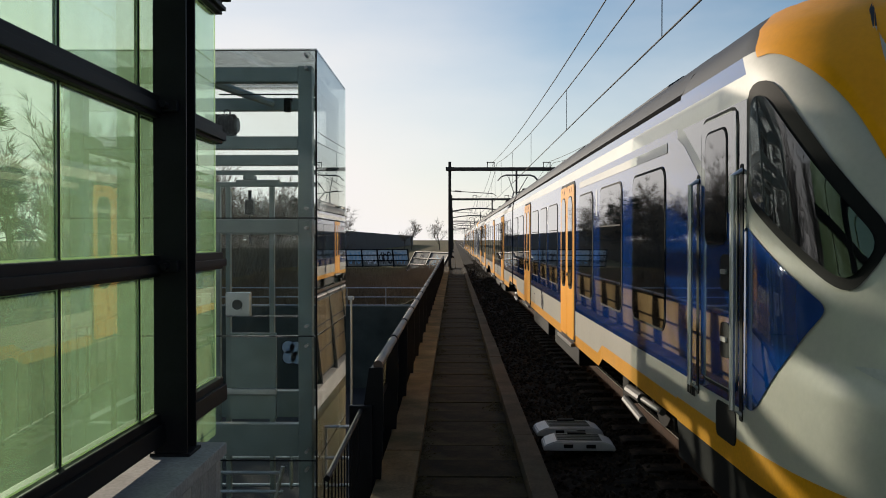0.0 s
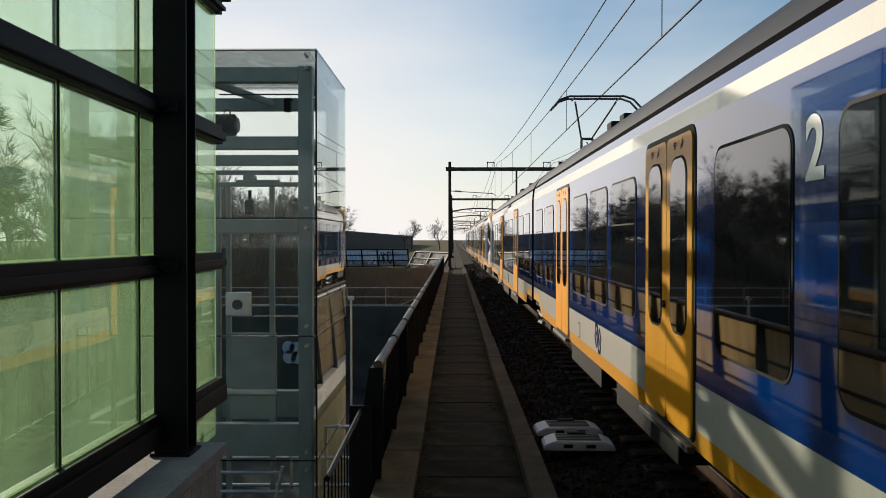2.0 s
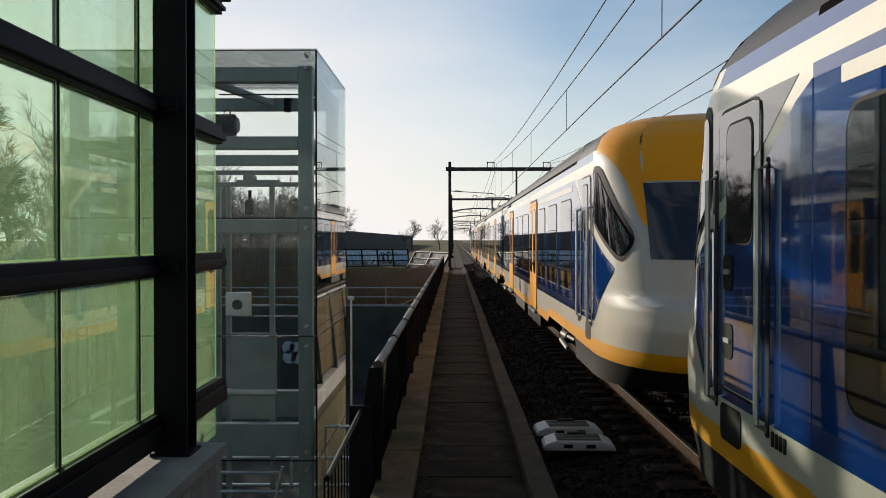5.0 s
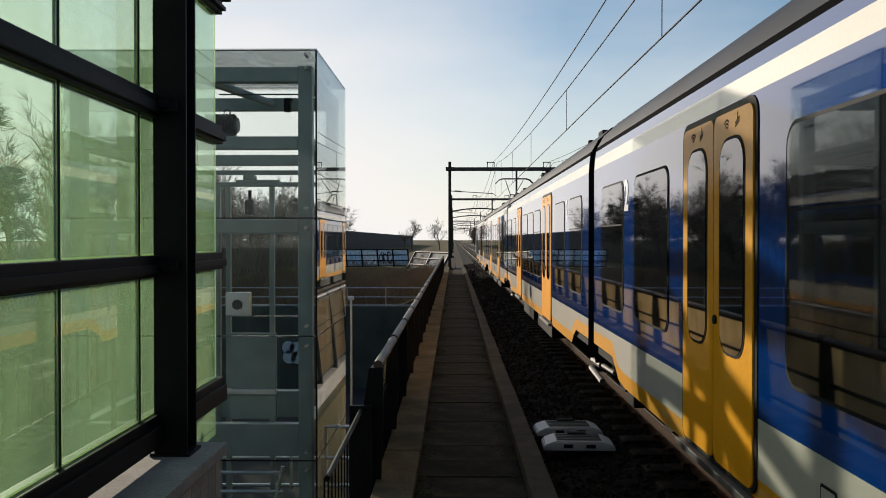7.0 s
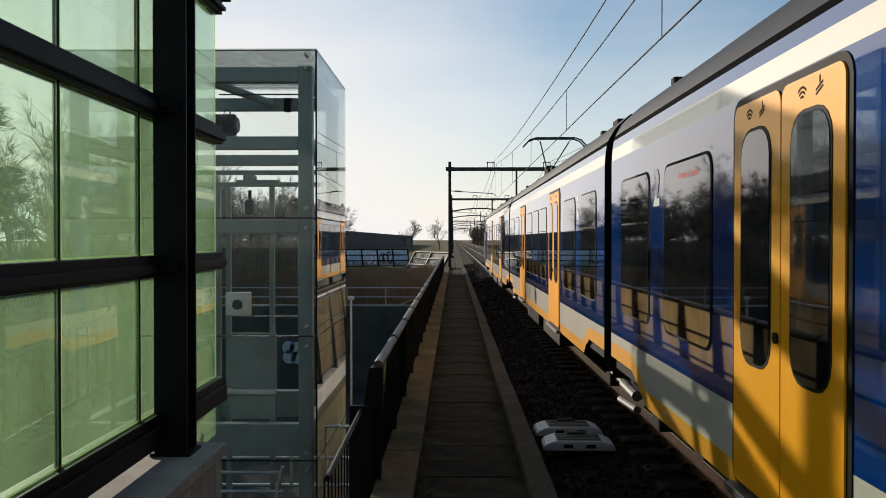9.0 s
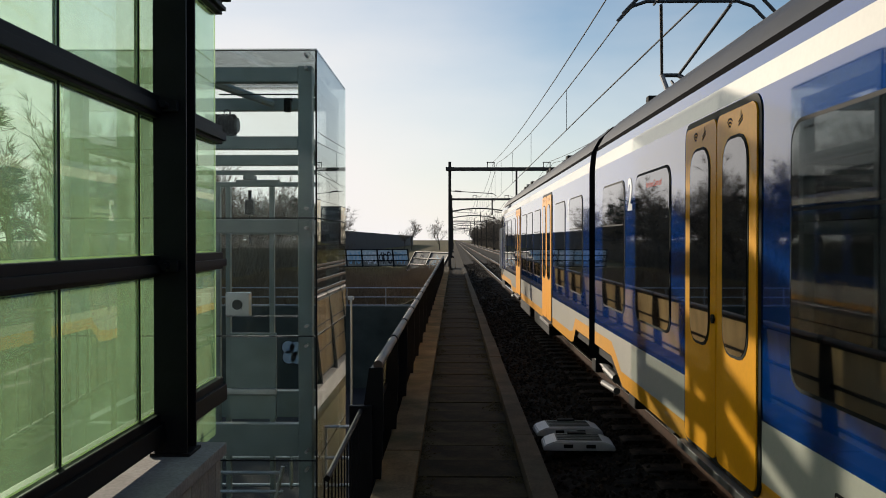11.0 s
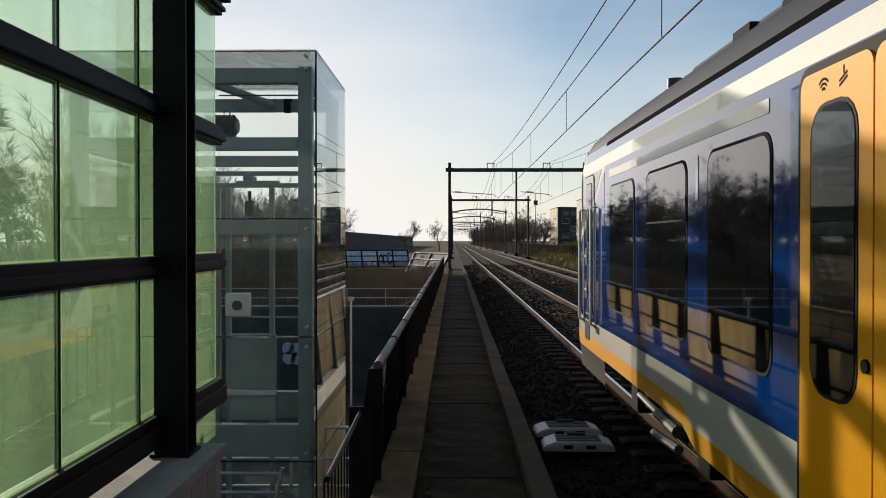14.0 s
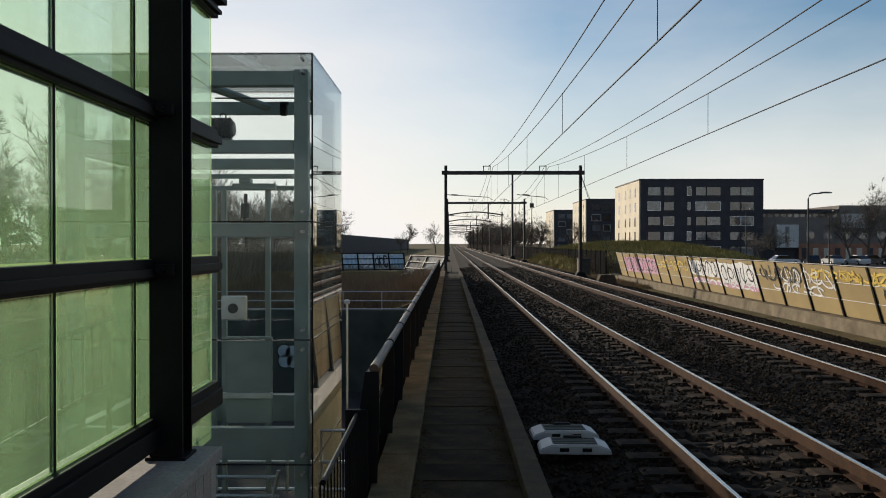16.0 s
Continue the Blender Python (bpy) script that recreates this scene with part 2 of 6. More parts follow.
def tube(bm, pts, r, seg=8, cap=True, r_end=None):
    """Round bar along a list of points, tapering to r_end."""
    pts = [Vector(p) for p in pts]
    rings = []
    for i, p in enumerate(pts):
        d = (pts[min(i + 1, len(pts) - 1)] - pts[max(i - 1, 0)]).normalized()
        a = d.cross(Vector((0, 0, 1)) if abs(d.z) < 0.95 else Vector((1, 0, 0))).normalized()
        b = d.cross(a)
        rr = r if r_end is None else r + (r_end - r) * i / (len(pts) - 1)
        rings.append([bm.verts.new(p + rr * (math.cos(t) * a + math.sin(t) * b)) for t in (2 * math.pi * k / seg for k in range(seg))])
    for r0, r1 in zip(rings, rings[1:]):
        for k in range(seg):
            bm.faces.new((r0[k], r0[(k + 1) % seg], r1[(k + 1) % seg], r1[k]))
    if cap:
        bm.faces.new(rings[0][::-1])
        bm.faces.new(rings[-1])
    return bm


def prism(bm, outline, axis, a, b):
    """Extrude a closed outline of 2D points along an axis from a to b."""
    def at(p, c):
        return {"x": (c, p[0], p[1]), "y": (p[0], c, p[1]), "z": (p[0], p[1], c)}[axis]
    lo, hi = [bm.verts.new(at(p, a)) for p in outline], [bm.verts.new(at(p, b)) for p in outline]
    n = len(outline)
    bm.faces.new(lo[::-1]), bm.faces.new(hi)
    for i in range(n):
        bm.faces.new((lo[i], lo[(i + 1) % n], hi[(i + 1) % n], hi[i]))
    return bm


def rounded(u0, u1, v0, v1, r, n=4):
    out = []
    for cu, cv, a0 in ((u1 - r, v1 - r, 0), (u0 + r, v1 - r, 90), (u0 + r, v0 + r, 180), (u1 - r, v0 + r, 270)):
        out += [(cu + r * math.cos(radians(a0 + 90 * k / n)), cv + r * math.sin(radians(a0 + 90 * k / n))) for k in range(n + 1)]
    return out


def mesh_of(bm, name, material, smooth=False):
    bmesh.ops.recalc_face_normals(bm, faces=bm.faces)
    me = bpy.data.meshes.new(name)
    bm.to_mesh(me)
    bm.free()
    for m in (material if isinstance(material, (list, tuple)) else [material]):
        me.materials.append(m)
    if smooth:
        for p in me.polygons:
            p.use_smooth = True
    return me


def part(name, bm, material, parent, label="", smooth=False):
    ob = new(name, mesh_of(bm, name, material, smooth))
    ob.parent = parent
    return tagged(ob, label)


def solid(name, bm, material, label, category, kind="", group="", smooth=False):
    return tagged(new(name, mesh_of(bm, name, material, smooth)), label, category, group, kind)


def thing(name, label, category, at=(0, 0, 0), group="", rz=0.0):
    ob = new(name)
    ob.empty_display_size = 0.2
    ob.matrix_basis = pose(*at, 0, 0, rz)
    return tagged(ob, label, category, group)


def B():
    return bmesh.new()


# ---- structure: ground, track beds, walkway ----
RAILS = (2.39, 3.90, 6.60, 8.11)
TRACKS = (3.145, 7.355)


def grid_sheet(xs, ys, hz):
    bm = B()
    vs = [[bm.verts.new((x, y, hz(x, y))) for y in ys] for x in xs]
    for a, b in zip(vs, vs[1:]):
        for k in range(len(ys) - 1):
            bm.faces.new((a[k], b[k], b[k + 1], a[k + 1]))
    return bm


def land(x, y):
    """Height of the ground: the track embankment, a sunken road beside it, rough land beyond."""
    n = noise.noise(Vector((x * 0.05, y * 0.05, 0.3))) * 0.5
    if x > 9.5:
        t = min(1, max(0, (x - 13.4) / 1.2))
        return -0.45 - 0.4 * min(1, (x - 9.5) / 2.5) - 0.35 * t + n * 0.2 * t
    if x > -1.05:
        return -0.85 if y < 62 else -0.5
    if y < 44:
        if x > -15:
            return -0.85 - 4.75 * min(1, (-1.05 - x) / 0.15)
        return -5.6 + 4.4 * min(1, (-15 - x) / 3.0)
    far = -1.9 + 0.6 * min(1, (y - 44) / 50) + n
    return -0.6 + (far + 0.6) * min(1, (-1.05 - x) / 3)


XS = [-900, -400, -200, -120, -80, -60, -45, -36, -30, -25, -20, -18, -15, -12, -9, -7, -5.5, -4.5, -3.5, -2.5, -1.2, -1.05, -1.04, 1, 5, 9.5, 11, 12.0, 13.0, 13.6, 14.6, 17, 22, 30, 45, 70, 110, 200, 400, 900]
YS = [-300, -120, -60, -30, -10, 0, 10, 20, 30, 38, 43.9, 44.1, 47, 50, 54, 58, 61.9, 62.1, 67, 72, 78, 85, 95, 110, 130, 160, 200, 260, 340, 450, 700, 1100, 2000, 3500]
ground = solid("ground", grid_sheet(XS, YS, land), M["grass"], "dry winter grass and bare earth", "ground", "structure")


def ballast_bed():
    """Ballast shoulders and crown under both tracks, with an uneven stony surface."""
    xs = [0.95 + 0.12 * i for i in range(93)]
    ys = [-6 + 0.12 * i for i in range(200)] + [18 + 0.5 * i for i in range(60)] + [48 + 4 * i for i in range(40)] + [210 + 40 * i for i in range(30)]

    def hz(x, y):
        crown = min(min(abs(x - r) for r in TRACKS) - 1.3, 0.9)
        z = -0.19 - max(0, crown) * 0.13
        if x > 9.0:
            z -= (x - 9.0) * 0.17
        return z + 0.03 * noise.noise(Vector((x * 9, y * 9, 1))) + 0.03 * noise.noise(Vector((x * 3, y * 3, 5)))
    return grid_sheet(xs, ys, hz)


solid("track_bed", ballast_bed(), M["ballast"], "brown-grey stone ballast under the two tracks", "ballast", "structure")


solid("cess_path", grid_sheet([-1.0, -0.4, 0.3, 1.02], [62.2 + 12 * k for k in range(40)], lambda x, y: -0.36 + 0.04 * noise.noise(Vector((x * 2, y, 4)))), M["kerb"], "brown gravel path beside the near track", "path", "structure")


def rails():
    for i, x in enumerate(RAILS):
        rail = thing("rail", "rusty steel rail with a polished running surface", "rail", (x, 0, 0), "rails of the two tracks")
        web = B()
        outline = [(-0.07, -0.172), (0.07, -0.172), (0.07, -0.155), (0.012, -0.135), (0.012, -0.045), (0.036, -0.034), (0.036, -0.012), (-0.036, -0.012), (-0.036, -0.034), (-0.012, -0.045), (-0.012, -0.135), (-0.07, -0.155)]
        prism(web, outline, "y", -12, 1400)
        part("rail_web", web, M["rust"], rail)
        top = B()
        prism(top, [(-0.022, -0.0119), (0.022, -0.0119), (0.021, -0.003), (0.016, 0.0), (-0.016, 0.0), (-0.021, -0.003)], "y", -12, 1400)
        part("running_surface", top, M["railhead"], rail, "worn shiny running surface")


rails()


def walkway():
    """Concrete edge beam, sunk board walkway and inner kerb along the bridge edge."""
    deck = thing("bridge_walkway", "dark slab service walkway between concrete kerbs beside the track", "walkway")
    for x0, x1, z0, z1, y1, nm, step in ((-0.68, -0.335, -0.9, 0.0, 62, "edge_kerb", 2.4), (0.635, 0.84, -0.5, 0.02, 62, "inner_kerb", 3.0)):
        y = -6.0
        while y < y1:
            bm = B()
            dz = random.uniform(-0.006, 0.006)
            box(bm, x0 + dz, x1 + dz, y + 0.006, y + step - 0.006, z0, z1 + dz, 0.012)
            part(nm, bm, M["mossy"] if nm == "edge_kerb" else M["kerb"], deck)
            y += step
    meshes = []
    for k in range(4):
        bm = B()
        box(bm, -0.332, 0.632, 0.0, 0.592, -0.16, -0.10 + 0.003 * k, 0.004)
        meshes.append(mesh_of(bm, "slab", M["plank"]))
    for i in range(113):
        ob = new("slab", meshes[i % 4])
        ob.parent = deck
        ob.location = (random.uniform(-0.004, 0.004), -6 + 0.6 * i, random.uniform(-0.006, 0.006))
    return deck


walkway()
bm = B()
box(bm, -0.9, 0.9, -12, 44, -1.6, -0.52)
solid("bridge_deck_edge", bm, M["concrete"], "weathered concrete side of the bridge deck", "bridge deck", "structure")
bm = B()
box(bm, -18, -0.95, 43.4, 44.2, -6.5, -1.35)
solid("wall_abutment", bm, M["dark_wall"], "dark concrete abutment wall across the sunken road", "wall", "structure")
bm = B()
box(bm, -15, -0.95, -20, 43.4, -5.75, -5.55)
solid("sunken_road", bm, M["asphalt"], "asphalt of the sunken road below the bridge", "road", "structure")



# ---- glazed stair screen and lift beside the platform end ----
def stair_screen():
    gx = -1.70
    wall = thing("glass_screen", "green tinted glass screen in black steel framing", "glass screen")
    cols = [0.75, 1.70, 2.66, 3.62, 4.55, 5.49, 6.03]
    bands = [(1.11, 1.885), (2.005, 2.775), (2.905, 3.70)]
    for z0, z1 in bands:
        for y0, y1 in zip(cols, cols[1:]):
            bm = B()
            box(bm, gx - 0.012, gx, y0 + 0.010, y1 - 0.010, z0, z1)
            part("pane", bm, M["green_glass"], wall)
            bm = B()
            for e in ((y0 + 0.010, y0 + 0.022, z0, z1), (y1 - 0.022, y1 - 0.010, z0, z1), (y0 + 0.022, y1 - 0.022, z0, z0 + 0.010), (y0 + 0.022, y1 - 0.022, z1 - 0.008, z1)):
                box(bm, gx + 0.001, gx + 0.004, *e)
            part("edge_band", bm, M["glass_edge"], wall, "pale bright glass edge")
    bm = B()
    box(bm, gx - 0.012, gx, 5.11, 6.02, 0.70, 0.925)
    part("pane", bm, M["green_glass"], wall)
    for y in cols[1:-1]:
        for z0, z1 in bands:
            bm = B()
            box(bm, gx - 0.016, gx + 0.006, y - 0.010, y + 0.010, z0, z1)
            part("mullion", bm, M["rubber"], wall)
    for z0, z1 in ((0.925, 1.11), (1.885, 2.005), (2.775, 2.905), (3.70, 3.80)):
        bm = B()
        box(bm, gx - 0.06, gx + 0.045, 0.4, 6.06, z0, z1, 0.006)
        box(bm, gx + 0.045, gx + 0.075, 0.4, 6.05, z0 + 0.022, z1 - 0.05, 0.004)
        part("transom", bm, M["black_steel"], wall)
    bm = B()
    box(bm, gx - 0.06, gx + 0.10, 0.4, 6.10, 3.80, 3.88, 0.01)
    part("coping", bm, M["black_steel"], wall)
    for z in (1.945, 2.84):
        bm = B()
        box(bm, gx + 0.04, gx + 0.16, 4.70, 4.745, z - 0.03, z + 0.03, 0.004)
        tube(bm, [(gx + 0.10, 4.64, z), (gx + 0.10, 4.70, z)], 0.02, 8)
        part("bracket", bm, M["black_steel"], wall)
    post = thing("steel_column", "black steel column standing on the concrete parapet", "column")
    bm = B()
    x0, x1, y0, y1 = -1.69, -1.504, 4.75, 4.93
    prism(bm, [(x0, y0), (x1, y0), (x1, y0 + 0.016), (x1 - 0.085, y0 + 0.016), (x1 - 0.085, y1 - 0.016), (x1, y1 - 0.016), (x1, y1), (x0, y1), (x0, y1 - 0.016),
               (x0 + 0.085, y1 - 0.016), (x0 + 0.085, y0 + 0.016), (x0, y0 + 0.016)], "z", 0.89, 6.2)
    part("shaft", bm, M["black_steel"], post)
    bm = B()
    box(bm, x0 - 0.02, x1 + 0.02, y0 - 0.02, y1 + 0.02, 0.872, 0.89, 0.003)
    part("base_plate", bm, M["black_steel"], post)
    plinth = thing("parapet", "concrete parapet with board-marked side", "parapet")
    bm = B()
    box(bm, -1.98, -1.37, 0.0, 5.09, 0.80, 0.872, 0.008)
    part("coping", bm, M["concrete"], plinth)
    y = 0.0
    while y < 5.05:
        bm = B()
        box(bm, -1.95, -1.40, y + 0.003, min(y + 0.146, 5.06), -0.9, 0.80, 0.004)
        part("panel", bm, M["concrete"], plinth)
        y += 0.15


stair_screen()


LIFT = Matrix.Translation(EYE) @ Matrix.Scale(1.3, 4) @ Matrix.Translation([-c for c in EYE])     # the tower is drawn at three quarters of its size


def lift():
    x0, x1, y0, y1, top = -3.62, -1.25, 7.72, 9.77, 3.82
    lift_tower = thing("lift_shaft", "glass-clad lift shaft with a grey steel frame", "lift shaft")
    lift_tower.matrix_basis = LIFT
    joints = [-3.8, -3.0, -2.2, -1.06, 0.067, 1.21, 2.29, top]
    for z0, z1 in zip(joints, joints[1:]):
        for nm, b in (("front", (x0, x1, y0, y0 + 0.012)), ("side", (x1 - 0.012, x1, y0 + 0.016, y1)), ("back", (x0, x1, y1 + 0.004, y1 + 0.016)), ("far_side", (x0, x0 + 0.012, y0 + 0.016, y1))):
            bm = B()
            box(bm, *b, z0 + 0.006, z1 - 0.006)
            part("pane", bm, M["lift_glass"], lift_tower)
            if nm in ("front", "side"):
                bm = B()
                if nm == "front":
                    box(bm, x0, x1 - 0.002, y0 + 0.002, y0 + 0.010, z1 - 0.005, z1 + 0.005)
                else:
                    box(bm, x1 - 0.010, x1 - 0.002, y0 + 0.018, y1, z1 - 0.005, z1 + 0.005)
                part("seal", bm, M["rubber"], lift_tower)
    bm = B()
    box(bm, x1 - 0.011, x1 + 0.002, y0 - 0.002, y0 + 0.0155, -3.8, top)
    part("corner_seal", bm, M["rubber"], lift_tower)
    bm = B()
    box(bm, x0, x1, y0, y1, top + 0.0, top + 0.014)
    part("roof_pane", bm, M["lift_glass"], lift_tower)
    c = 0.13
    for xa in (x0 + 0.06, x1 - 0.06 - c):
        for ya in (y0 + 0.10, y1 - 0.10 - c):
            bm = B()
            box(bm, xa, xa + c, ya, ya + c, -3.8, 3.70, 0.012)
            part("column", bm, M["grey_steel"], lift_tower)
    xa, xb = x0 + 0.06 + c, x1 - 0.06 - c
    for z0, z1 in ((3.55, 3.69), (2.93, 3.05), (2.15, 2.28), (0.08, 0.38), (-1.2, -1.0), (-2.6, -2.45)):
        for ya in (y0 + 0.11, y1 - 0.22):
            bm = B()
            box(bm, xa, xb, ya, ya + 0.11, z0, z1, 0.01)
            part("beam", bm, M["grey_steel"], lift_tower)
        for xx in (x0 + 0.07, x1 - 0.18):
            bm = B()
            box(bm, xx, xx + 0.11, y0 + 0.10 + c, y1 - 0.10 - c, z0, z1, 0.01)
            part("beam", bm, M["grey_steel"], lift_tower)
    # diagonal roof brace and hoist beam
    bm = B()
    tube(bm, [(-2.35, 7.95, 3.60), (-2.05, 9.5, 3.62)], 0.045, 8)
    part("brace", bm, M["grey_steel"], lift_tower)
    for z in (2.83, 2.70):
        bm = B()
        box(bm, xa, xb, 9.30, 9.36, z - 0.025, z + 0.025, 0.004)
        part("crossbar", bm, M["grey_steel"], lift_tower)
    # car sling, guide rails
    for x in (-2.53, -2.42, -1.95):
        bm = B()
        box(bm, x - 0.025, x + 0.025, 9.05, 9.12, -3.8, 2.66, 0.004)
        part("guide_rail", bm, M["grey_steel"], lift_tower)
    bm = B()
    box(bm, -2.32, -1.86, 9.00, 9.10, 2.66, 2.73, 0.008)
    box(bm, -2.24, -2.12, 8.98, 9.12, 2.73, 2.78, 0.01)
    part("sling_head", bm, M["grey_steel"], lift_tower)
    bm = B()
    tube(bm, [(-2.18, 9.04, 2.62), (-2.18, 9.04, 2.50)], 0.02, 8)
    box(bm, -2.225, -2.135, 9.0, 9.08, 2.36, 2.52, 0.01)
    tube(bm, [(-2.18, 9.04, 2.36), (-2.18, 9.04, 2.05)], 0.012, 6)
    part("rope_anchor", bm, M["dark_steel"], lift_tower)
    bm = B()
    box(bm, -2.28, -1.81, 8.6, 8.65, 0.26, 1.14, 0.01)
    part("car_panel", bm, M["grey_steel"], lift_tower, "pale grey lift car panel")
    bm = B()
    box(bm, -2.42, -1.80, 8.55, 8.60, 0.52, 0.58, 0.008)
    part("rail_bar", bm, M["alu"], lift_tower)
    bm = B()
    box(bm, -2.26, -2.02, 8.35, 8.45, 1.33, 1.57, 0.012)
    part("control_box", bm, M["alu"], lift_tower, "pale metal control box")
    bm = B()
    tube(bm, [(-2.14, 8.352, 1.45), (-2.14, 8.335, 1.45)], 0.05, 16)
    part("dial", bm, M["dark_steel"], lift_tower)
    bm = B()
    box(bm, -2.50, -2.42, 8.36, 8.42, 1.35, 1.56, 0.006)
    part("switch_box", bm, M["alu"], lift_tower)
    for z in (-0.12, -0.30, -0.48):
        bm = B()
        tube(bm, [(-2.6, 8.0, z), (-1.62, 8.0, z)], 0.018, 8)
        part("guard_rail", bm, M["alu"], lift_tower)
    bm = B()
    tube(bm, [(-1.62, 8.0, -0.06), (-1.72, 8.0, -0.5)], 0.02, 8)
    part("guard_post", bm, M["alu"], lift_tower)
    # glass clamps on the front corner
    for z in (3.66, 2.38, 2.20, 1.30, 1.12, 0.15, -0.02, 3.78):
        bm = B()
        tube(bm, [(x1 - 0.10, y0 - 0.016, z), (x1 - 0.10, y0 + 0.10, z)], 0.014, 12)
        part("clamp", bm, M["bolt"], lift_tower)
    # hoist motor
    motor = thing("hoist_motor", "black hoist motor with a finned housing under the lift roof", "motor")
    motor.matrix_basis = LIFT
    bm = B()
    tube(bm, [(-2.46, 8.70, 3.27), (-2.24, 8.70, 3.27)], 0.10, 18)
    part("housing", bm, M["rubber"], motor)
    for k in range(6):
        bm = B()
        tube(bm, [(-2.45 + 0.037 * k, 8.70, 3.27), (-2.438 + 0.037 * k, 8.70, 3.27)], 0.115, 18)
        part("fin", bm, M["bogie"], motor)
    bm = B()
    tube(bm, [(-2.24, 8.70, 3.27), (-2.215, 8.70, 3.27)], 0.075, 16)
    part("fan_cover", bm, M["dark_steel"], motor, "grey fan cover")
    bm = B()
    tube(bm, [(-2.36, 8.70, 3.37), (-2.36, 8.70, 3.41), (-2.33, 8.70, 3.43), (-2.30, 8.70, 3.41), (-2.30, 8.70, 3.37)], 0.008, 6)
    part("lifting_eye", bm, M["dark_steel"], motor)
    bm = B()
    box(bm, -2.48, -2.20, 8.5, 8.9, 3.11, 3.15, 0.005)
    part("base_plate", bm, M["dark_steel"], motor)
    bm = B()
    box(bm, -2.52, -2.45, 8.55, 8.75, 3.15, 3.36, 0.012)
    part("terminal_box", bm, M["rubber"], motor)
    camr = thing("security_camera", "small black security camera under the lift roof", "camera")
    camr.matrix_basis = LIFT
    bm = B()
    tube(bm, [(-1.60, 8.0, 3.42), (-1.53, 8.0, 3.42), (-1.53, 8.0, 3.40)], 0.012, 6)
    part("arm", bm, M["rubber"], camr)
    bm = B()
    box(bm, -1.60, -1.54, 7.96, 8.05, 3.30, 3.41, 0.01)
    part("housing", bm, M["rubber"], camr)
    rod = thing("roof_rod", "thin rod across the lift shaft head", "rod")
    rod.matrix_basis = LIFT
    bm = B()
    tube(bm, [(-2.3, 8.3, 3.515), (-1.5, 8.3, 3.515)], 0.008, 6)
    part("bar", bm, M["dark_steel"], rod)


lift()


# ---- bridge railing ----
def railing():
    rail = thing("bridge_railing", "leaning steel bridge railing with tubular handrail and panels", "railing")
    x, zt = -0.66, 1.0
    y0, y1 = 7.35, 54.0
    ys = [y0 + 1.95 * i for i in range(25)]
    for a, b in zip(ys, ys[1:]):
        bm = B()
        tube(bm, [(x, a + 0.02, zt), (x, b - 0.02, zt)], 0.042, 12)
        part("handrail", bm, M["rail_paint"], rail, "worn painted handrail tube")
        bm = B()
        tube(bm, [(x, b - 0.06, zt), (x, b + 0.06, zt)], 0.052, 12)
        part("sleeve", bm, M["black_steel"], rail)
        for k in range(3):
            za, zb = -0.42 + 0.46 * k + 0.012, -0.42 + 0.46 * (k + 1) - 0.012
            xa, xb = x - 0.16 + 0.10 * (za + 0.42) / 1.38, x - 0.16 + 0.10 * (zb + 0.42) / 1.38
            bm = B()
            f = bm.faces.new([bm.verts.new(p) for p in ((xa, a + 0.04, za), (xa, b - 0.04, za), (xb, b - 0.04, zb), (xb, a + 0.04, zb))])
            r = bmesh.ops.extrude_face_region(bm, geom=[f])
            bmesh.ops.translate(bm, verts=[g for g in r["geom"] if isinstance(g, bmesh.types.BMVert)], vec=(-0.012, 0, 0))
            part("infill_panel", bm, M["infill"], rail, "ochre translucent panel")
    for k in range(len(ys)):
        y = y0 + 1.95 * k
        bm = B()
        prism(bm, [(x - 0.075, zt - 0.02), (x + 0.045, zt - 0.02), (x + 0.05, 0.60), (x + 0.03, 0.01), (x - 0.028, 0.01), (x - 0.028, -0.5), (x - 0.25, -0.5), (x - 0.15, 0.45)], "y", y - 0.016, y + 0.016)
        part("post", bm, M["black_steel"], rail)
    for z, dx in ((0.95, -0.06), (0.50, -0.095), (0.04, -0.128), (-0.42, -0.16)):
        bm = B()
        box(bm, x + dx - 0.008, x + dx + 0.028, y0, y1, z - 0.02, z + 0.02, 0.003)
        part("rail_bar", bm, M["black_steel"], rail)
    # mesh return panel near the platform end
    gate = thing("mesh_fence", "black steel mesh fence panel at the platform end", "fence")
    for a, b in (((-0.80, 7.30, 0.62), (-0.78, 5.2, 0.62)), ((-0.80, 7.30, -0.4), (-0.78, 5.2, -0.4))):
        bm = B()
        tube(bm, [a, b], 0.02, 8)
        part("frame_bar", bm, M["black_steel"], gate)
    for k in range(14):
        bm = B()
        y = 7.3 - 0.16 * k
        tube(bm, [(-0.80, y, -0.4), (-0.80, y, 0.62)], 0.006, 6)
        part("wire", bm, M["black_steel"], gate)
    bm = B()
    box(bm, -0.90, -0.70, 7.27, 7.33, -0.6, 0.66, 0.004)
    part("end_post", bm, M["black_steel"], gate)


M["infill"] = glass("ochre_infill", (0.75, 0.66, 0.50), fog=1.0, fog_color=(0.95, 0.80, 0.54))
railing()


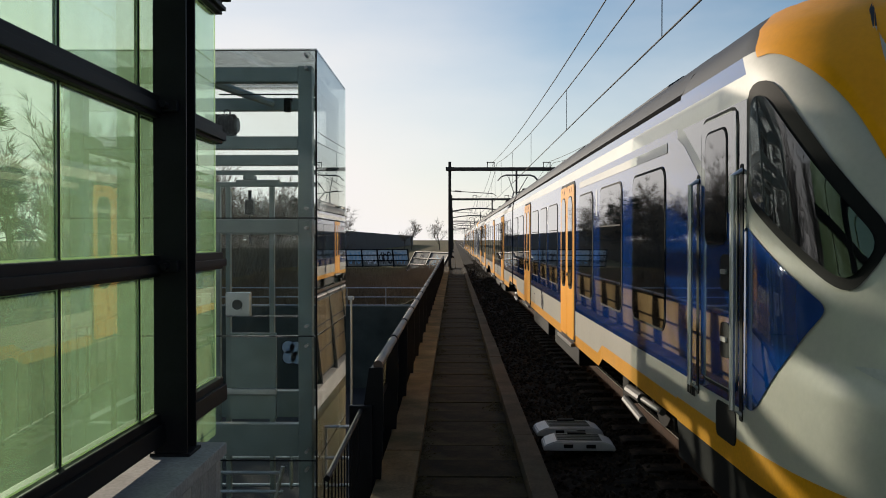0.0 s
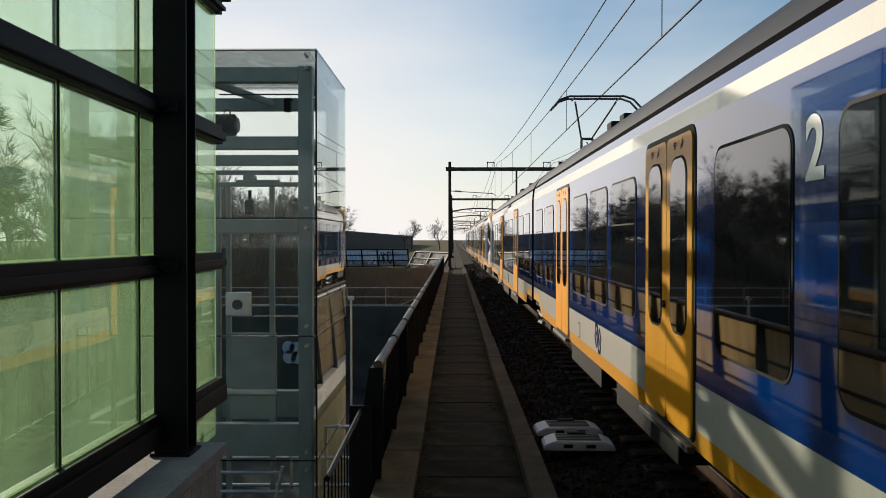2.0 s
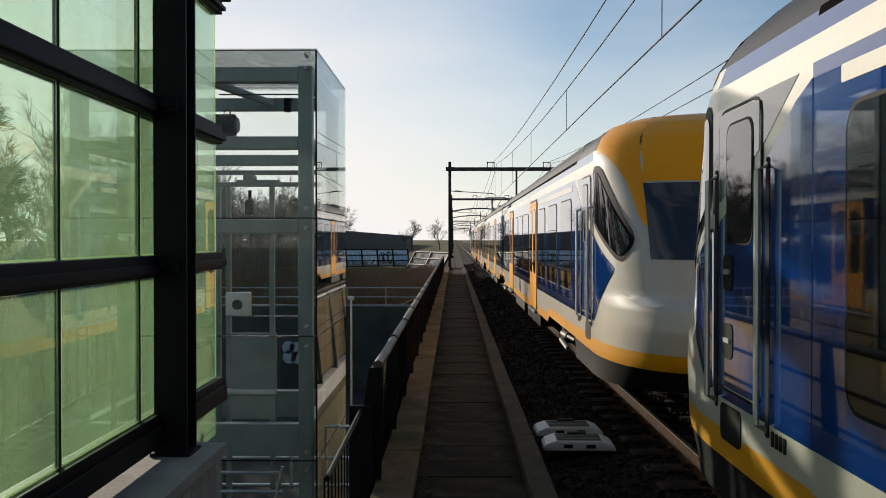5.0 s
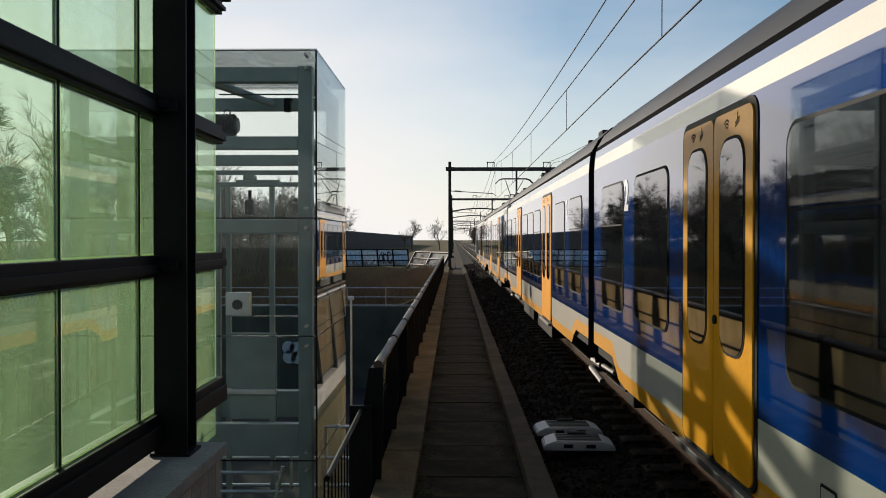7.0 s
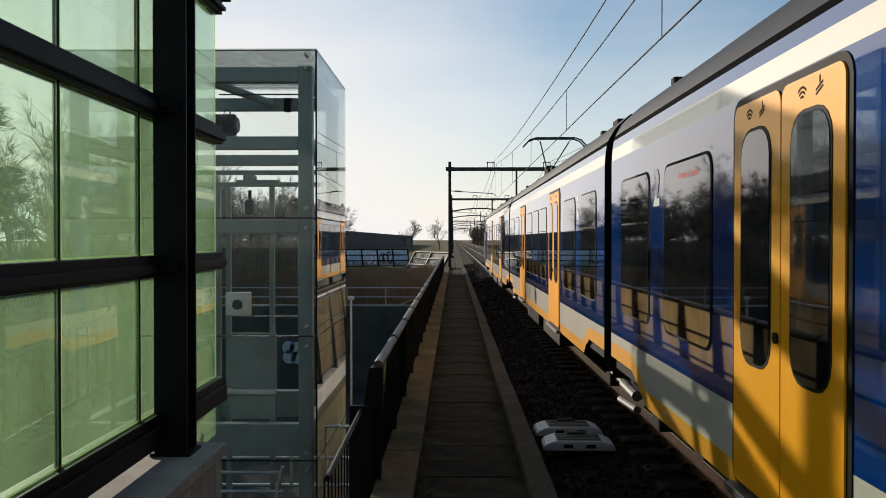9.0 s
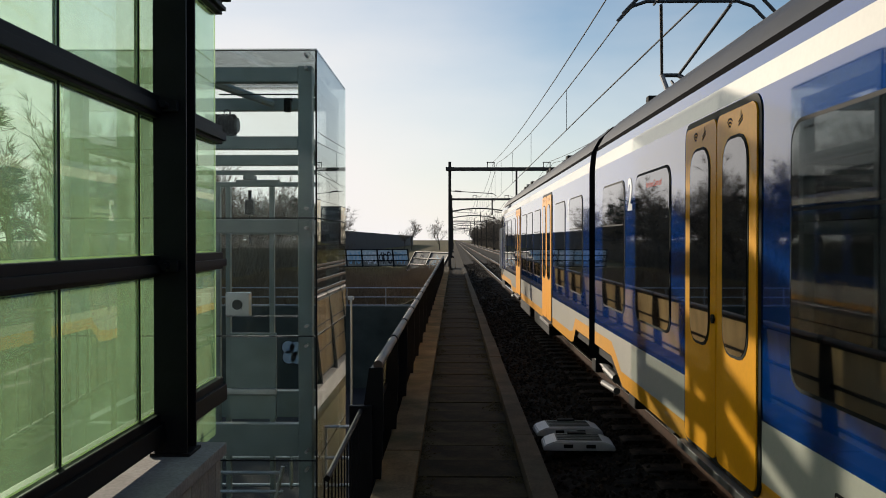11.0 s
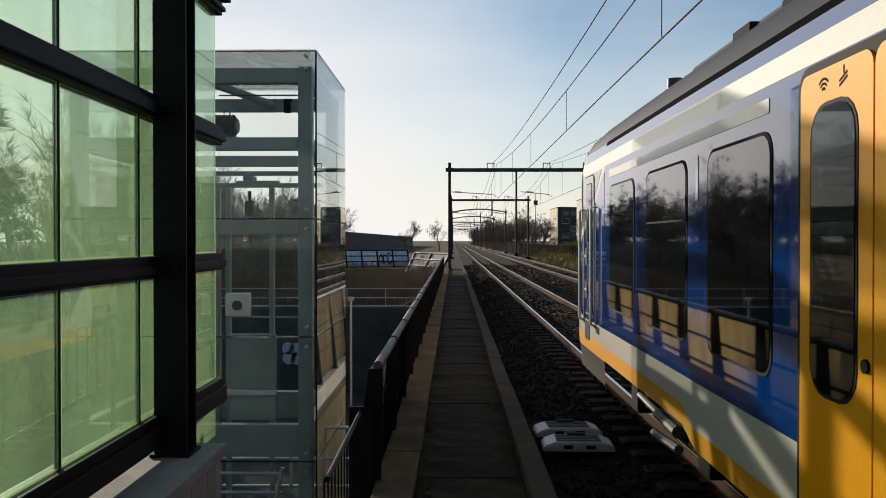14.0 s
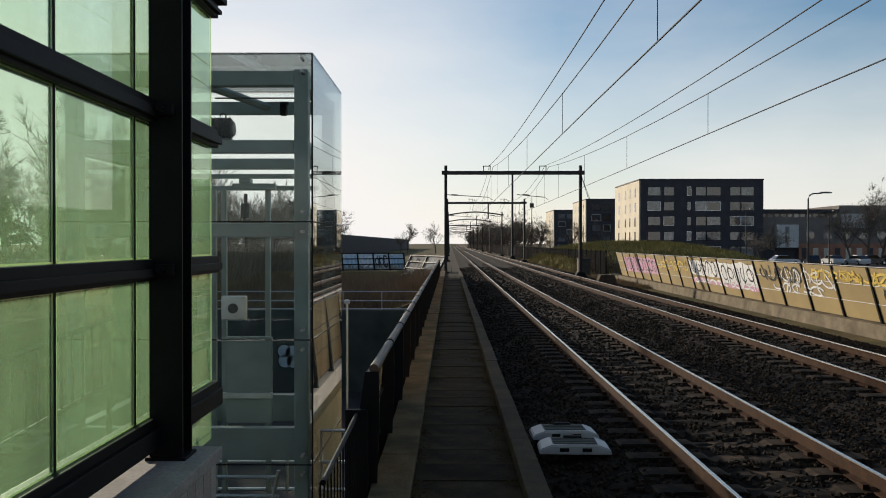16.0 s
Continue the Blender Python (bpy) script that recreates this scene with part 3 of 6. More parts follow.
# ---- track covers beside the near rail ----
def track_cover(at, w, rz):
    cv = thing("track_cover", "pale grey cover with sloped ends beside the rail", "cover", at, "covers beside the rail", rz)
    bm = B()
    h, d = 0.10, 0.20
    prism(bm, [(-w / 2, 0), (w / 2, 0), (w / 2 - 0.02, h * 0.55), (w / 2 - 0.13, h), (-w / 2 + 0.13, h), (-w / 2 + 0.02, h * 0.55)], "y", -d, d)
    bmesh.ops.bevel(bm, geom=list(bm.edges), offset=0.012, segments=2, affect="EDGES")
    part("lid", bm, M["cover"], cv)
    bm = B()
    box(bm, -w / 2 + 0.15, w / 2 - 0.15, -d + 0.05, d - 0.03, h - 0.004, h + 0.004, 0.002)
    part("top_plate", bm, M["cover_top"], cv, "dark ribbed top")
    for k in range(4):
        bm = B()
        box(bm, -w / 2 + 0.16, w / 2 - 0.16, -0.13 + 0.075 * k, -0.115 + 0.075 * k, h + 0.003, h + 0.012, 0.002)
        part("rib", bm, M["cover_top"], cv)
    bm = B()
    box(bm, -0.10, 0.10, d - 0.10, d - 0.02, h, h + 0.03, 0.008)
    part("grip", bm, M["rubber"], cv)
    for sx in (-0.12, 0.12):
        bm = B()
        box(bm, sx - 0.05, sx + 0.05, -d - 0.006, -d + 0.01, 0.03, 0.07, 0.004)
        part("slot", bm, M["rubber"], cv)
    return cv


track_cover((1.33, 9.90, -0.16), 0.78, 2)
track_cover((1.35, 9.22, -0.16), 0.78, -2)



# ---- overhead line ----
def portal(y, kind, xl, xr, zb, zt, label):
    p = thing("overhead_line_portal", label, "overhead line portal", (0, y, 0), "overhead line portals")
    for x in (xl, xr):
        bm = B()
        for dx in (-0.11, 0.09):
            box(bm, x + dx, x + dx + 0.02, -0.11, 0.11, zb, zt + 0.55)
        box(bm, x - 0.09, x + 0.09, -0.008, 0.008, zb, zt + 0.55)
        part("mast", bm, M["mast"], p)
        bm = B()
        prism(bm, [(x - 0.45, zb - 0.6), (x + 0.45, zb - 0.6), (x + 0.45, zb - 0.1), (x + 0.25, zb + 0.25), (x - 0.25, zb + 0.25), (x - 0.45, zb - 0.1)], "y", -0.4, 0.4)
        part("footing", bm, M["bogie"], p)
        bm = B()
        box(bm, x - 0.30, x + 0.30, -0.2, 0.2, zt - 0.14, zt + 0.14, 0.03)
        part("bracket", bm, M["mast"], p)
    bm = B()
    if kind == "arch":
        pts = [(xl + (xr - xl) * k / 12, 0, zt + 0.55 * math.sin(math.pi * k / 12)) for k in range(13)]
        tube(bm, pts, 0.12, 8)
    else:
        box(bm, xl, xr, -0.11, 0.11, zt - 0.15, zt + 0.13, 0.02)
    part("crossbeam", bm, M["mast"], p)
    for tx in TRACKS:
        bm = B()
        for dx in (-0.25, 0.25):
            tube(bm, [(tx - 0.35 + dx, 0, zt + 0.1), (tx - 0.35 + dx, 0, zt + 0.52)], 0.035, 6)
        tube(bm, [(tx - 0.65, 0, zt + 0.5), (tx - 0.05, 0, zt + 0.5)], 0.035, 6)
        part("insulator_stand", bm, M["mast"], p)
    for x, s, tx in ((xl, 1, TRACKS[0]), ((xl + xr) / 2 + 0.3, 1, TRACKS[1])):
        bm = B()
        tube(bm, [(x, 0, 5.75), (tx - 0.2, 0, 5.55)], 0.03, 6)
        tube(bm, [(tx - 0.2, 0, 5.55), (tx + 0.1, 0, 5.35)], 0.018, 6)
        part("registration_arm", bm, M["mast"], p)
        bm = B()
        tube(bm, [(x + 0.4, 0, 5.74), (x + 0.9, 0, 5.71)], 0.055, 8)
        part("insulator", bm, M["porcelain"], p)
    if y < 100:
        return p
    bm = B()
    xm = (xl + xr) / 2 + 0.3
    box(bm, xm - 0.09, xm + 0.09, -0.09, 0.09, 5.3, zt - 0.15, 0.01)
    part("drop_post", bm, M["mast"], p)
    return p


PORTALS = [(64, "beam"), (112, "beam"), (160, "arch"), (208, "arch"), (256, "beam"), (304, "arch"), (352, "arch"), (400, "beam"), (460, "arch"), (520, "arch")]
for y, kind in PORTALS:
    portal(y, kind, -0.30, 9.85, -0.35, 7.40, "dark steel overhead line portal across both tracks")


tall = thing("line_mast", "tall dark steel mast beside the far track", "mast", (9.75, 132, 0))
bm = B()
for dx in (-0.14, 0.12):
    box(bm, dx, dx + 0.02, -0.14, 0.14, -0.5, 13.0)
box(bm, -0.12, 0.12, -0.01, 0.01, -0.5, 13.0)
part("shaft", bm, M["mast"], tall)
bm = B()
prism(bm, [(-0.45, -0.9), (0.45, -0.9), (0.45, -0.3), (0.25, 0.1), (-0.25, 0.1), (-0.45, -0.3)], "y", -0.4, 0.4)
part("footing", bm, M["bogie"], tall)


def wires():
    ends = [-26.0] + [y for y, _ in PORTALS]
    for tx in TRACKS:
        line = thing("overhead_wires", "overhead contact wire hung from a sagging catenary wire", "overhead wire", (0, 0, 0), "overhead wires")
        for a, b in zip(ends, ends[1:]):
            n = 16
            sag = []
            for k in range(n + 1):
                t = k / n
                z = 7.85 - 1.45 * 4 * t * (1 - t)
                sag.append((tx + 0.12, a + (b - a) * t, z))
            bm = B()
            tube(bm, sag, 0.015, 5, False)
            part("messenger_wire", bm, M["copper"], line)
            bm = B()
            tube(bm, [(tx + 0.18, a, 5.25), (tx + 0.10, (a + b) / 2, 5.25), (tx + 0.18, b, 5.25)], 0.015, 5, False)
            part("contact_wire", bm, M["copper"], line)
            bm = B()
            tube(bm, [(tx - 0.15, a + (b - a) * k / n, 7.95 - 1.15 * 4 * (k / n) * (1 - k / n)) for k in range(n + 1)], 0.015, 5, False)
            part("feeder_wire", bm, M["copper"], line)
            if a < 300:
                for k in range(1, n, 2):
                    bm = B()
                    x, y, z = sag[k]
                    tube(bm, [(x, y, z), (tx + 0.12, y, 5.25)], 0.008, 4, False)
                    part("dropper", bm, M["copper"], line)


wires()


M["base_concrete"] = mat("base_concrete", (0.20, 0.165, 0.115), spec=0.08, rough=0.9, vary=0.3, scale=1.0, fine=30, bump=0.4, stain=(0.09, 0.075, 0.05), stain_amount=0.6)


# ---- noise barrier across the tracks ----
def barrier():
    bar = thing("noise_barrier", "ochre leaning noise barrier panels covered in graffiti", "noise barrier")
    x0, x1, zb, zt = 13.5, 13.0, -0.40, 1.33
    ys = [4 + 2.5 * i for i in range(26)]
    plinth = B()
    prism(plinth, [(x0 - 0.45, -1.4), (x0 + 0.3, -1.4), (x0 + 0.3, zb - 0.02), (x0 - 0.35, zb - 0.02)], "y", 2, 70)
    part("base_wall", plinth, M["base_concrete"], bar, "pale concrete base wall")
    for a, b in zip(ys, ys[1:]):
        for k in range(3):
            za, zc = zb + 0.577 * k + 0.010, zb + 0.577 * (k + 1) - 0.010
            xa, xc = x0 + (x1 - x0) * (za - zb) / (zt - zb), x0 + (x1 - x0) * (zc - zb) / (zt - zb)
            bm = B()
            vs = [bm.verts.new(p) for p in ((xa, a + 0.05, za), (xa, b - 0.05, za), (xc, b - 0.05, zc), (xc, a + 0.05, zc))]
            f = bm.faces.new(vs)
            r = bmesh.ops.extrude_face_region(bm, geom=[f])
            bmesh.ops.translate(bm, verts=[g for g in r["geom"] if isinstance(g, bmesh.types.BMVert)], vec=(0.06, 0, -0.02))
            part("panel", bm, M["barrier"], bar)
    for y in ys:
        bm = B()
        prism(bm, [(x0 - 0.05, zb - 0.02), (x0 + 0.08, zb - 0.02), (x1 + 0.08, zt + 0.02), (x1 - 0.05, zt + 0.02)], "y", y - 0.05, y + 0.05)
        part("post", bm, M["black_steel"], bar)
    bm = B()
    tube(bm, [(x1, 4, zt + 0.02), (x1, 66.5, zt + 0.02)], 0.02, 8)
    part("top_rail", bm, M["damper"], bar)
    for k in (1, 2):
        bm = B()
        z = zb + 0.577 * k
        x = x0 + (x1 - x0) * (z - zb) / (zt - zb) - 0.01
        tube(bm, [(x, 4, z), (x, 66.5, z)], 0.012, 6)
        part("joint_bar", bm, M["cover"], bar)
    return bar


barrier()


def fence():
    f = thing("lattice_fence", "dark steel mesh fence along the embankment", "fence")
    y = 72.0
    while y < 170:
        bm = B()
        box(bm, 13.2, 13.3, y - 0.05, y + 0.05, -1.0, 1.5)
        part("post", bm, M["soot"], f)
        bm = B()
        for k in range(12):
            box(bm, 13.24, 13.26, y + 0.06 + 0.2 * k, y + 0.22 + 0.2 * k, -0.95, 1.4)
        part("slats", bm, M["soot"], f)
        y += 2.5


fence()


# ---- buildings ----
def block(at, w, d, h, storeys):
    b = thing("apartment_block", "dark brick apartment block with a cream gable", "apartment building", at, "apartment blocks")
    bm = B()
    box(bm, 0.0, w, 0, d, 0, h)
    part("wall", bm, M["darkbrick"], b)
    bm = B()
    box(bm, -0.25, 0.0, 0.25, d, 0, h - 0.05)
    part("gable", bm, M["render"], b, "cream brick gable")
    bm = B()
    box(bm, -0.3, w + 0.1, -0.1, d + 0.1, h, h + 0.25)
    part("roof", bm, M["darkbrick"], b)
    sh = (h - 1.0) / storeys
    for s in range(storeys):
        z = 0.9 + sh * s
        for x0, x1 in ((0.06, 0.16), (0.19, 0.27), (0.38, 0.41), (0.45, 0.53), (0.54, 0.65), (0.73, 0.81), (0.82, 0.92)):
            bm = B()
            box(bm, w * x0 - 0.08, w * x1 + 0.08, -0.03, 0.02, z - 0.08, z + 1.75)
            fr = part("window", bm, M["alu"] if (s + int(x0 * 100)) % 3 == 0 else M["rubber"], b)
            bm = B()
            box(bm, w * x0, w * x1, -0.045, -0.028, z, z + 1.67)
            part("pane", bm, M["pane"], fr)
        for y0 in (0.14, 0.34, 0.52, 0.80):
            bm = B()
            box(bm, -0.29, -0.24, d * y0, d * y0 + 0.9, z - 0.2, z + 1.7)
            part("window", bm, M["pane"], b)
    return b


block((38.2, 170, -1.2), 24.5, 25, 15.9, 5)
block((38.2, 237, -1.2), 24.5, 25, 15.4, 5)
block((38.2, 310, -1.2), 24.5, 25, 15.2, 5)



# ---- platform under the camera, sleepers and loose stones ----
bm = B()
box(bm, -1.36, 1.50, -60, 4.0, -0.7, 0.76, 0.02)
solid("platform", bm, M["concrete"], "concrete station platform end", "platform", "structure")


def sleepers():
    bm = B()
    prism(bm, [(-1.26, -0.30), (1.26, -0.30), (1.26, -0.165), (1.20, -0.155), (0.45, -0.155), (0.38, -0.19), (-0.38, -0.19), (-0.45, -0.155), (-1.20, -0.155), (-1.26, -0.165)], "y", -0.13, 0.13)
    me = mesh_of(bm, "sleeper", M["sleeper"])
    bm = B()
    for s in (-0.755, 0.755):
        for d in (-0.10, 0.10):
            box(bm, s + d - 0.03, s + d + 0.03, -0.05, 0.05, -0.156, -0.11)
    clip = mesh_of(bm, "rail_clip", M["rust"])
    bed = bpy.data.objects["track_bed"]
    for tx in TRACKS:
        for i in range(150):
            ob = new("sleeper", me)
            ob.parent = bed
            ob.location = (tx + random.uniform(-0.01, 0.01), 3.0 + 0.6 * i, random.uniform(-0.012, 0.004))
            if i < 45:
                c = new("rail_clip", clip)
                c.parent = bed
                c.location = (tx, 3.0 + 0.6 * i, 0)


sleepers()


def scatter(name, places, shape, faces, sizes, material, label, category, tilt=True):
    """Many small alike pieces joined into one object."""
    n, k = len(places), len(shape)
    v = np.repeat(shape[None, :, :], n, 0) * sizes[:, None, :]
    if tilt:
        a = np.random.rand(n, 3) * 6.283
        for ax, (i, j) in enumerate(((0, 1), (1, 2), (0, 2))):
            c, s = np.cos(a[:, ax])[:, None], np.sin(a[:, ax])[:, None]
            vi, vj = v[:, :, i].copy(), v[:, :, j].copy()
            v[:, :, i], v[:, :, j] = c * vi - s * vj, s * vi + c * vj
    v += places[:, None, :]
    f = faces[None] + (np.arange(n) * k)[:, None, None]
    me = bpy.data.meshes.new(name)
    me.from_pydata(v.reshape(-1, 3).tolist(), [], f.reshape(-1, faces.shape[1]).tolist())
    me.materials.append(material)
    return tagged(new(name, me), label, category, "", "stuff")


OCTA = np.array([(1, 0, 0), (-1, 0, 0.1), (0.1, 1, 0), (0, -1, 0), (0, 0.1, 1), (0, 0, -1.0)])
OCTF = np.array([(0, 2, 4), (2, 1, 4), (1, 3, 4), (3, 0, 4), (2, 0, 5), (1, 2, 5), (3, 1, 5), (0, 3, 5)])


def stones():
    rs = np.random.RandomState(4)
    out, sz = [], []
    for y0, y1, n, r in ((6, 14, 21000, 0.028), (14, 26, 20000, 0.034), (26, 46, 14000, 0.045), (46, 80, 7000, 0.06)):
        x = rs.uniform(0.93, 12.1, n)
        y = rs.uniform(y0, y1, n)
        crown = np.minimum(np.minimum(abs(x - TRACKS[0]), abs(x - TRACKS[1])) - 1.3, 0.9)
        z = -0.185 - np.maximum(0, crown) * 0.13 - np.maximum(0, x - 9.0) * 0.17 + rs.uniform(-0.01, 0.02, n)
        on_sleeper = (np.abs(((y - 3.0 + 0.3) % 0.6) - 0.3) < 0.13) & (crown < -0.05)
        keep = ~on_sleeper | (rs.rand(n) < 0.12)
        out.append(np.stack([x, y, z], 1)[keep])
        sz.append(rs.uniform(0.5, 1.25, (n, 3))[keep] * r)
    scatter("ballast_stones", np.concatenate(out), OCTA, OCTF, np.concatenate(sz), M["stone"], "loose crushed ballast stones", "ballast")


# stones kept far darker than real ones, with the trackside shade in the colour
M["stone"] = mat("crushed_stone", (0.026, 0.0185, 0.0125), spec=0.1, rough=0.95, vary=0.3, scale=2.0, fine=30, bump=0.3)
nt = M["stone"].node_tree
geo, rr, hs = nt.nodes.new("ShaderNodeNewGeometry"), nt.nodes.new("ShaderNodeMapRange"), nt.nodes.new("ShaderNodeHueSaturation")
rr.inputs[3].default_value, rr.inputs[4].default_value = 0.35, 1.9
link = nt.nodes["Principled BSDF"].inputs["Base Color"].links[0].from_socket
nt.links.new(geo.outputs["Random Per Island"], rr.inputs[0])
nt.links.new(rr.outputs[0], hs.inputs["Value"])
nt.links.new(link, hs.inputs["Color"])
nt.links.new(hs.outputs[0], nt.nodes["Principled BSDF"].inputs["Base Color"])
stones()


# ---- trees ----
def branches(bm, p, d, length, r, level, rnd, tips):
    q, pts = Vector(p), [Vector(p)]
    for k in range(3):
        d = (d + Vector((rnd.gauss(0, 0.13), rnd.gauss(0, 0.13), rnd.gauss(0.05, 0.08)))).normalized()
        q = q + d * length / 3
        pts.append(q.copy())
    tube(bm, pts, r, (7, 5, 3, 3, 3)[level], False, r * 0.45)
    if level >= 3:
        tips.append((pts[-1], d))
        return
    for k in range((6, 5, 4)[level] + rnd.randint(0, 1)):
        t = rnd.uniform(0.35, 1.0)
        base = pts[0].lerp(pts[-1], t) if t < 0.95 else pts[-1]
        side = Vector((rnd.gauss(0, 1), rnd.gauss(0, 1), rnd.gauss(0.35, 0.5))).normalized()
        branches(bm, base, (d * 0.75 + side * 0.85).normalized(), length * rnd.uniform(0.5, 0.72), r * 0.42, level + 1, rnd, tips)


def twig_fan(bm, tips, rnd, n, length, w):
    for p, d in tips:
        for k in range(n):
            s = (d + Vector((rnd.gauss(0, 0.6), rnd.gauss(0, 0.6), rnd.gauss(0.15, 0.5)))).normalized()
            a = s.cross(Vector((rnd.random(), rnd.random(), rnd.random()))).normalized() * w
            e = p + s * length * rnd.uniform(0.5, 1.2)
            bm.faces.new([bm.verts.new(v) for v in (p - a, p + a, e)])


def bare_tree(seed, h, label):
    rnd = random.Random(seed)
    t = thing("bare_tree", label, "tree", (0, 0, -50), "bare winter trees")
    bm, tips = B(), []
    branches(bm, (0, 0, -0.3), Vector((0, 0, 1)), h * 0.52, h * 0.022, 0, rnd, tips)
    part("trunk", bm, M["bark"], t)
    bm = B()
    twig_fan(bm, tips, rnd, 11, h * 0.11, 0.019)
    part("crown", bm, M["twig"], t, "crown of fine leafless twigs")
    return t


def pine_tree(seed, h):
    rnd = random.Random(seed)
    t = thing("pine_tree", "dark green pine with a ragged crown", "tree", (0, 0, -50), "pine trees")
    bm = B()
    tube(bm, [(0, 0, -0.3), (0.1, 0, h * 0.5), (0, 0.1, h * 0.93)], h * 0.02, 7, False, h * 0.006)
    tips = []
    for k in range(42):
        z = h * rnd.uniform(0.42, 0.97)
        a = rnd.uniform(0, 6.28)
        L = h * 0.26 * (1.15 - z / h) + 0.5
        e = Vector((math.cos(a) * L, math.sin(a) * L, z + L * 0.25))
        tube(bm, [(0, 0, z), e], h * 0.004, 3, False, 0.01)
        for f in (0.5, 0.75, 1.0):
            tips.append((Vector((0, 0, z)).lerp(e, f), (e - Vector((0, 0, z))).normalized()))
    part("trunk", bm, M["bark"], t)
    bm = B()
    twig_fan(bm, tips, rnd, 34, h * 0.085, 0.035)
    part("crown", bm, M["needle"], t, "dark needle clumps")
    return t


def woods():
    kinds = [bare_tree(11, 10.5, "tall leafless tree in winter"), bare_tree(23, 9.0, "leafless tree in winter"), bare_tree(37, 12.0, "tall leafless tree in winter")]
    pines = [pine_tree(5, 10.5), pine_tree(8, 8.5)]
    rnd = random.Random(77)
    spots = []
    y = 4.0
    while y < 160:
        for row in (0, 1):
            spots.append((-23 - 8 * row + rnd.uniform(-2.5, 2.5), y + rnd.uniform(-2, 2) + 2 * row, -1.2 if y < 45 else -1.9))
        y += 5.0
    for i, (x, yy, z) in enumerate(spots):
        src = pines[i % 2] if rnd.random() < 0.28 else kinds[i % 3]
        copy_thing(src, pose(x, yy, z, 0, 0, rnd.uniform(0, 360)) @ Matrix.Scale(rnd.uniform(0.76, 1.02) if x > -27 else rnd.uniform(0.98, 1.22), 4))
    for x, yy, z, k, s in ((-13.0, 260, -1, 0, 0.85), (-4.5, 270, -1, 2, 0.75), (-16, 275, -1, 1, 0.8), (68, 138, -1.2, 2, 1.02), (74, 146, -1.2, 0, 1.1), (80, 142, -1.2, 1, 1.2), (58, 150, -1.2, 1, 0.8), (71, 150, -1.2, 1, 1.2), (77, 138, -1.2, 2, 0.95), (84, 150, -1.2, 2, 1.0),
                           (30, 210, -1.2, 0, 0.8), (24, 250, -1.2, 1, 0.8), (33, 282, -1.2, 1, 0.7), (28, 150, -1.2, 1, 0.45), (32, 158, -1.2, 0, 0.4), (47, 128, -1.2, 1, 0.6)):
        copy_thing(kinds[k], pose(x, yy, z, 0, 0, 50 * k + yy) @ Matrix.Scale(s, 4))
    y = 235.0
    while y < 620:
        for row in (0, 1, 2):
            copy_thing(kinds[int(y + row) % 3], pose(14.5 + 5 * row + rnd.uniform(-1.5, 1.5), y + rnd.uniform(-3, 3), -1, 0, 0, rnd.uniform(0, 360)) @ Matrix.Scale(rnd.uniform(0.75, 1.0), 4))
        y += 8
    for ob in kinds + pines:
        ob.matrix_basis = pose(-40 + 3 * kinds.index(ob) if ob in kinds else -44, 120 + (0 if ob in kinds else 9 * pines.index(ob)), -1.9)


woods()
BLADE = np.array([(-1, 0, 0), (1, 0, 0), (0.3, 0.2, 1.0)])
BLADEF = np.array([(0, 1, 2)])


def blades(name, rs, n, xr, yr, h, w, material, label, category, keep=None, clump=0):
    x, y = rs.uniform(*xr, n), rs.uniform(*yr, n)
    if clump:
        k = max(2, n // clump)
        cx, cy = rs.uniform(*xr, k), rs.uniform(*yr, k)
        i = rs.randint(0, k, n)
        x, y = cx[i] + rs.normal(0, h[1] * 0.6, n), cy[i] + rs.normal(0, h[1] * 0.6, n)
    z = np.array([land(a, b) for a, b in zip(x, y)])
    hh = rs.uniform(h[0], h[1], n)
    places = np.stack([x, y, z - 0.02], 1)
    a = rs.rand(n) * 6.283
    tri = np.zeros((n, 3, 3))
    tri[:, 0] = np.stack([np.cos(a) * w, np.sin(a) * w, 0 * a], 1)
    tri[:, 1] = -tri[:, 0]
    lean = rs.normal(0, 0.35, (n, 2))
    tri[:, 2] = np.stack([lean[:, 0] * hh, lean[:, 1] * hh, hh], 1)
    v = tri + places[:, None]
    me = bpy.data.meshes.new(name)
    me.from_pydata(v.reshape(-1, 3).tolist(), [], np.arange(3 * n).reshape(-1, 3).tolist())
    me.materials.append(material)
    return tagged(new(name, me), label, category, "", "stuff")


RS = np.random.RandomState(9)
blades("undergrowth", RS, 60000, (-42, -20), (0, 165), (0.8, 3.6), 0.05, M["twig"], "dense leafless undergrowth below the trees", "undergrowth")
blades("brushwood", RS, 26000, (-16, -1.6), (47, 74), (0.4, 1.5), 0.02, M["bush"], "reddish brown winter brush on the bank", "brush", clump=260)
M["straw"] = mat("straw", (0.24, 0.17, 0.08), 0.95, vary=0.4, scale=0.5, fine=8, bump=0.0)
blades("dry_grass", RS, 50000, (-20, -1.2), (44.5, 100), (0.12, 0.45), 0.025, M["straw"], "tufts of dry straw-coloured grass", "grass")
blades("verge_grass", RS, 30000, (11.2, 13.1), (55, 160), (0.08, 0.35), 0.025, M["straw"], "dry grass on the verge beside the tracks", "grass")


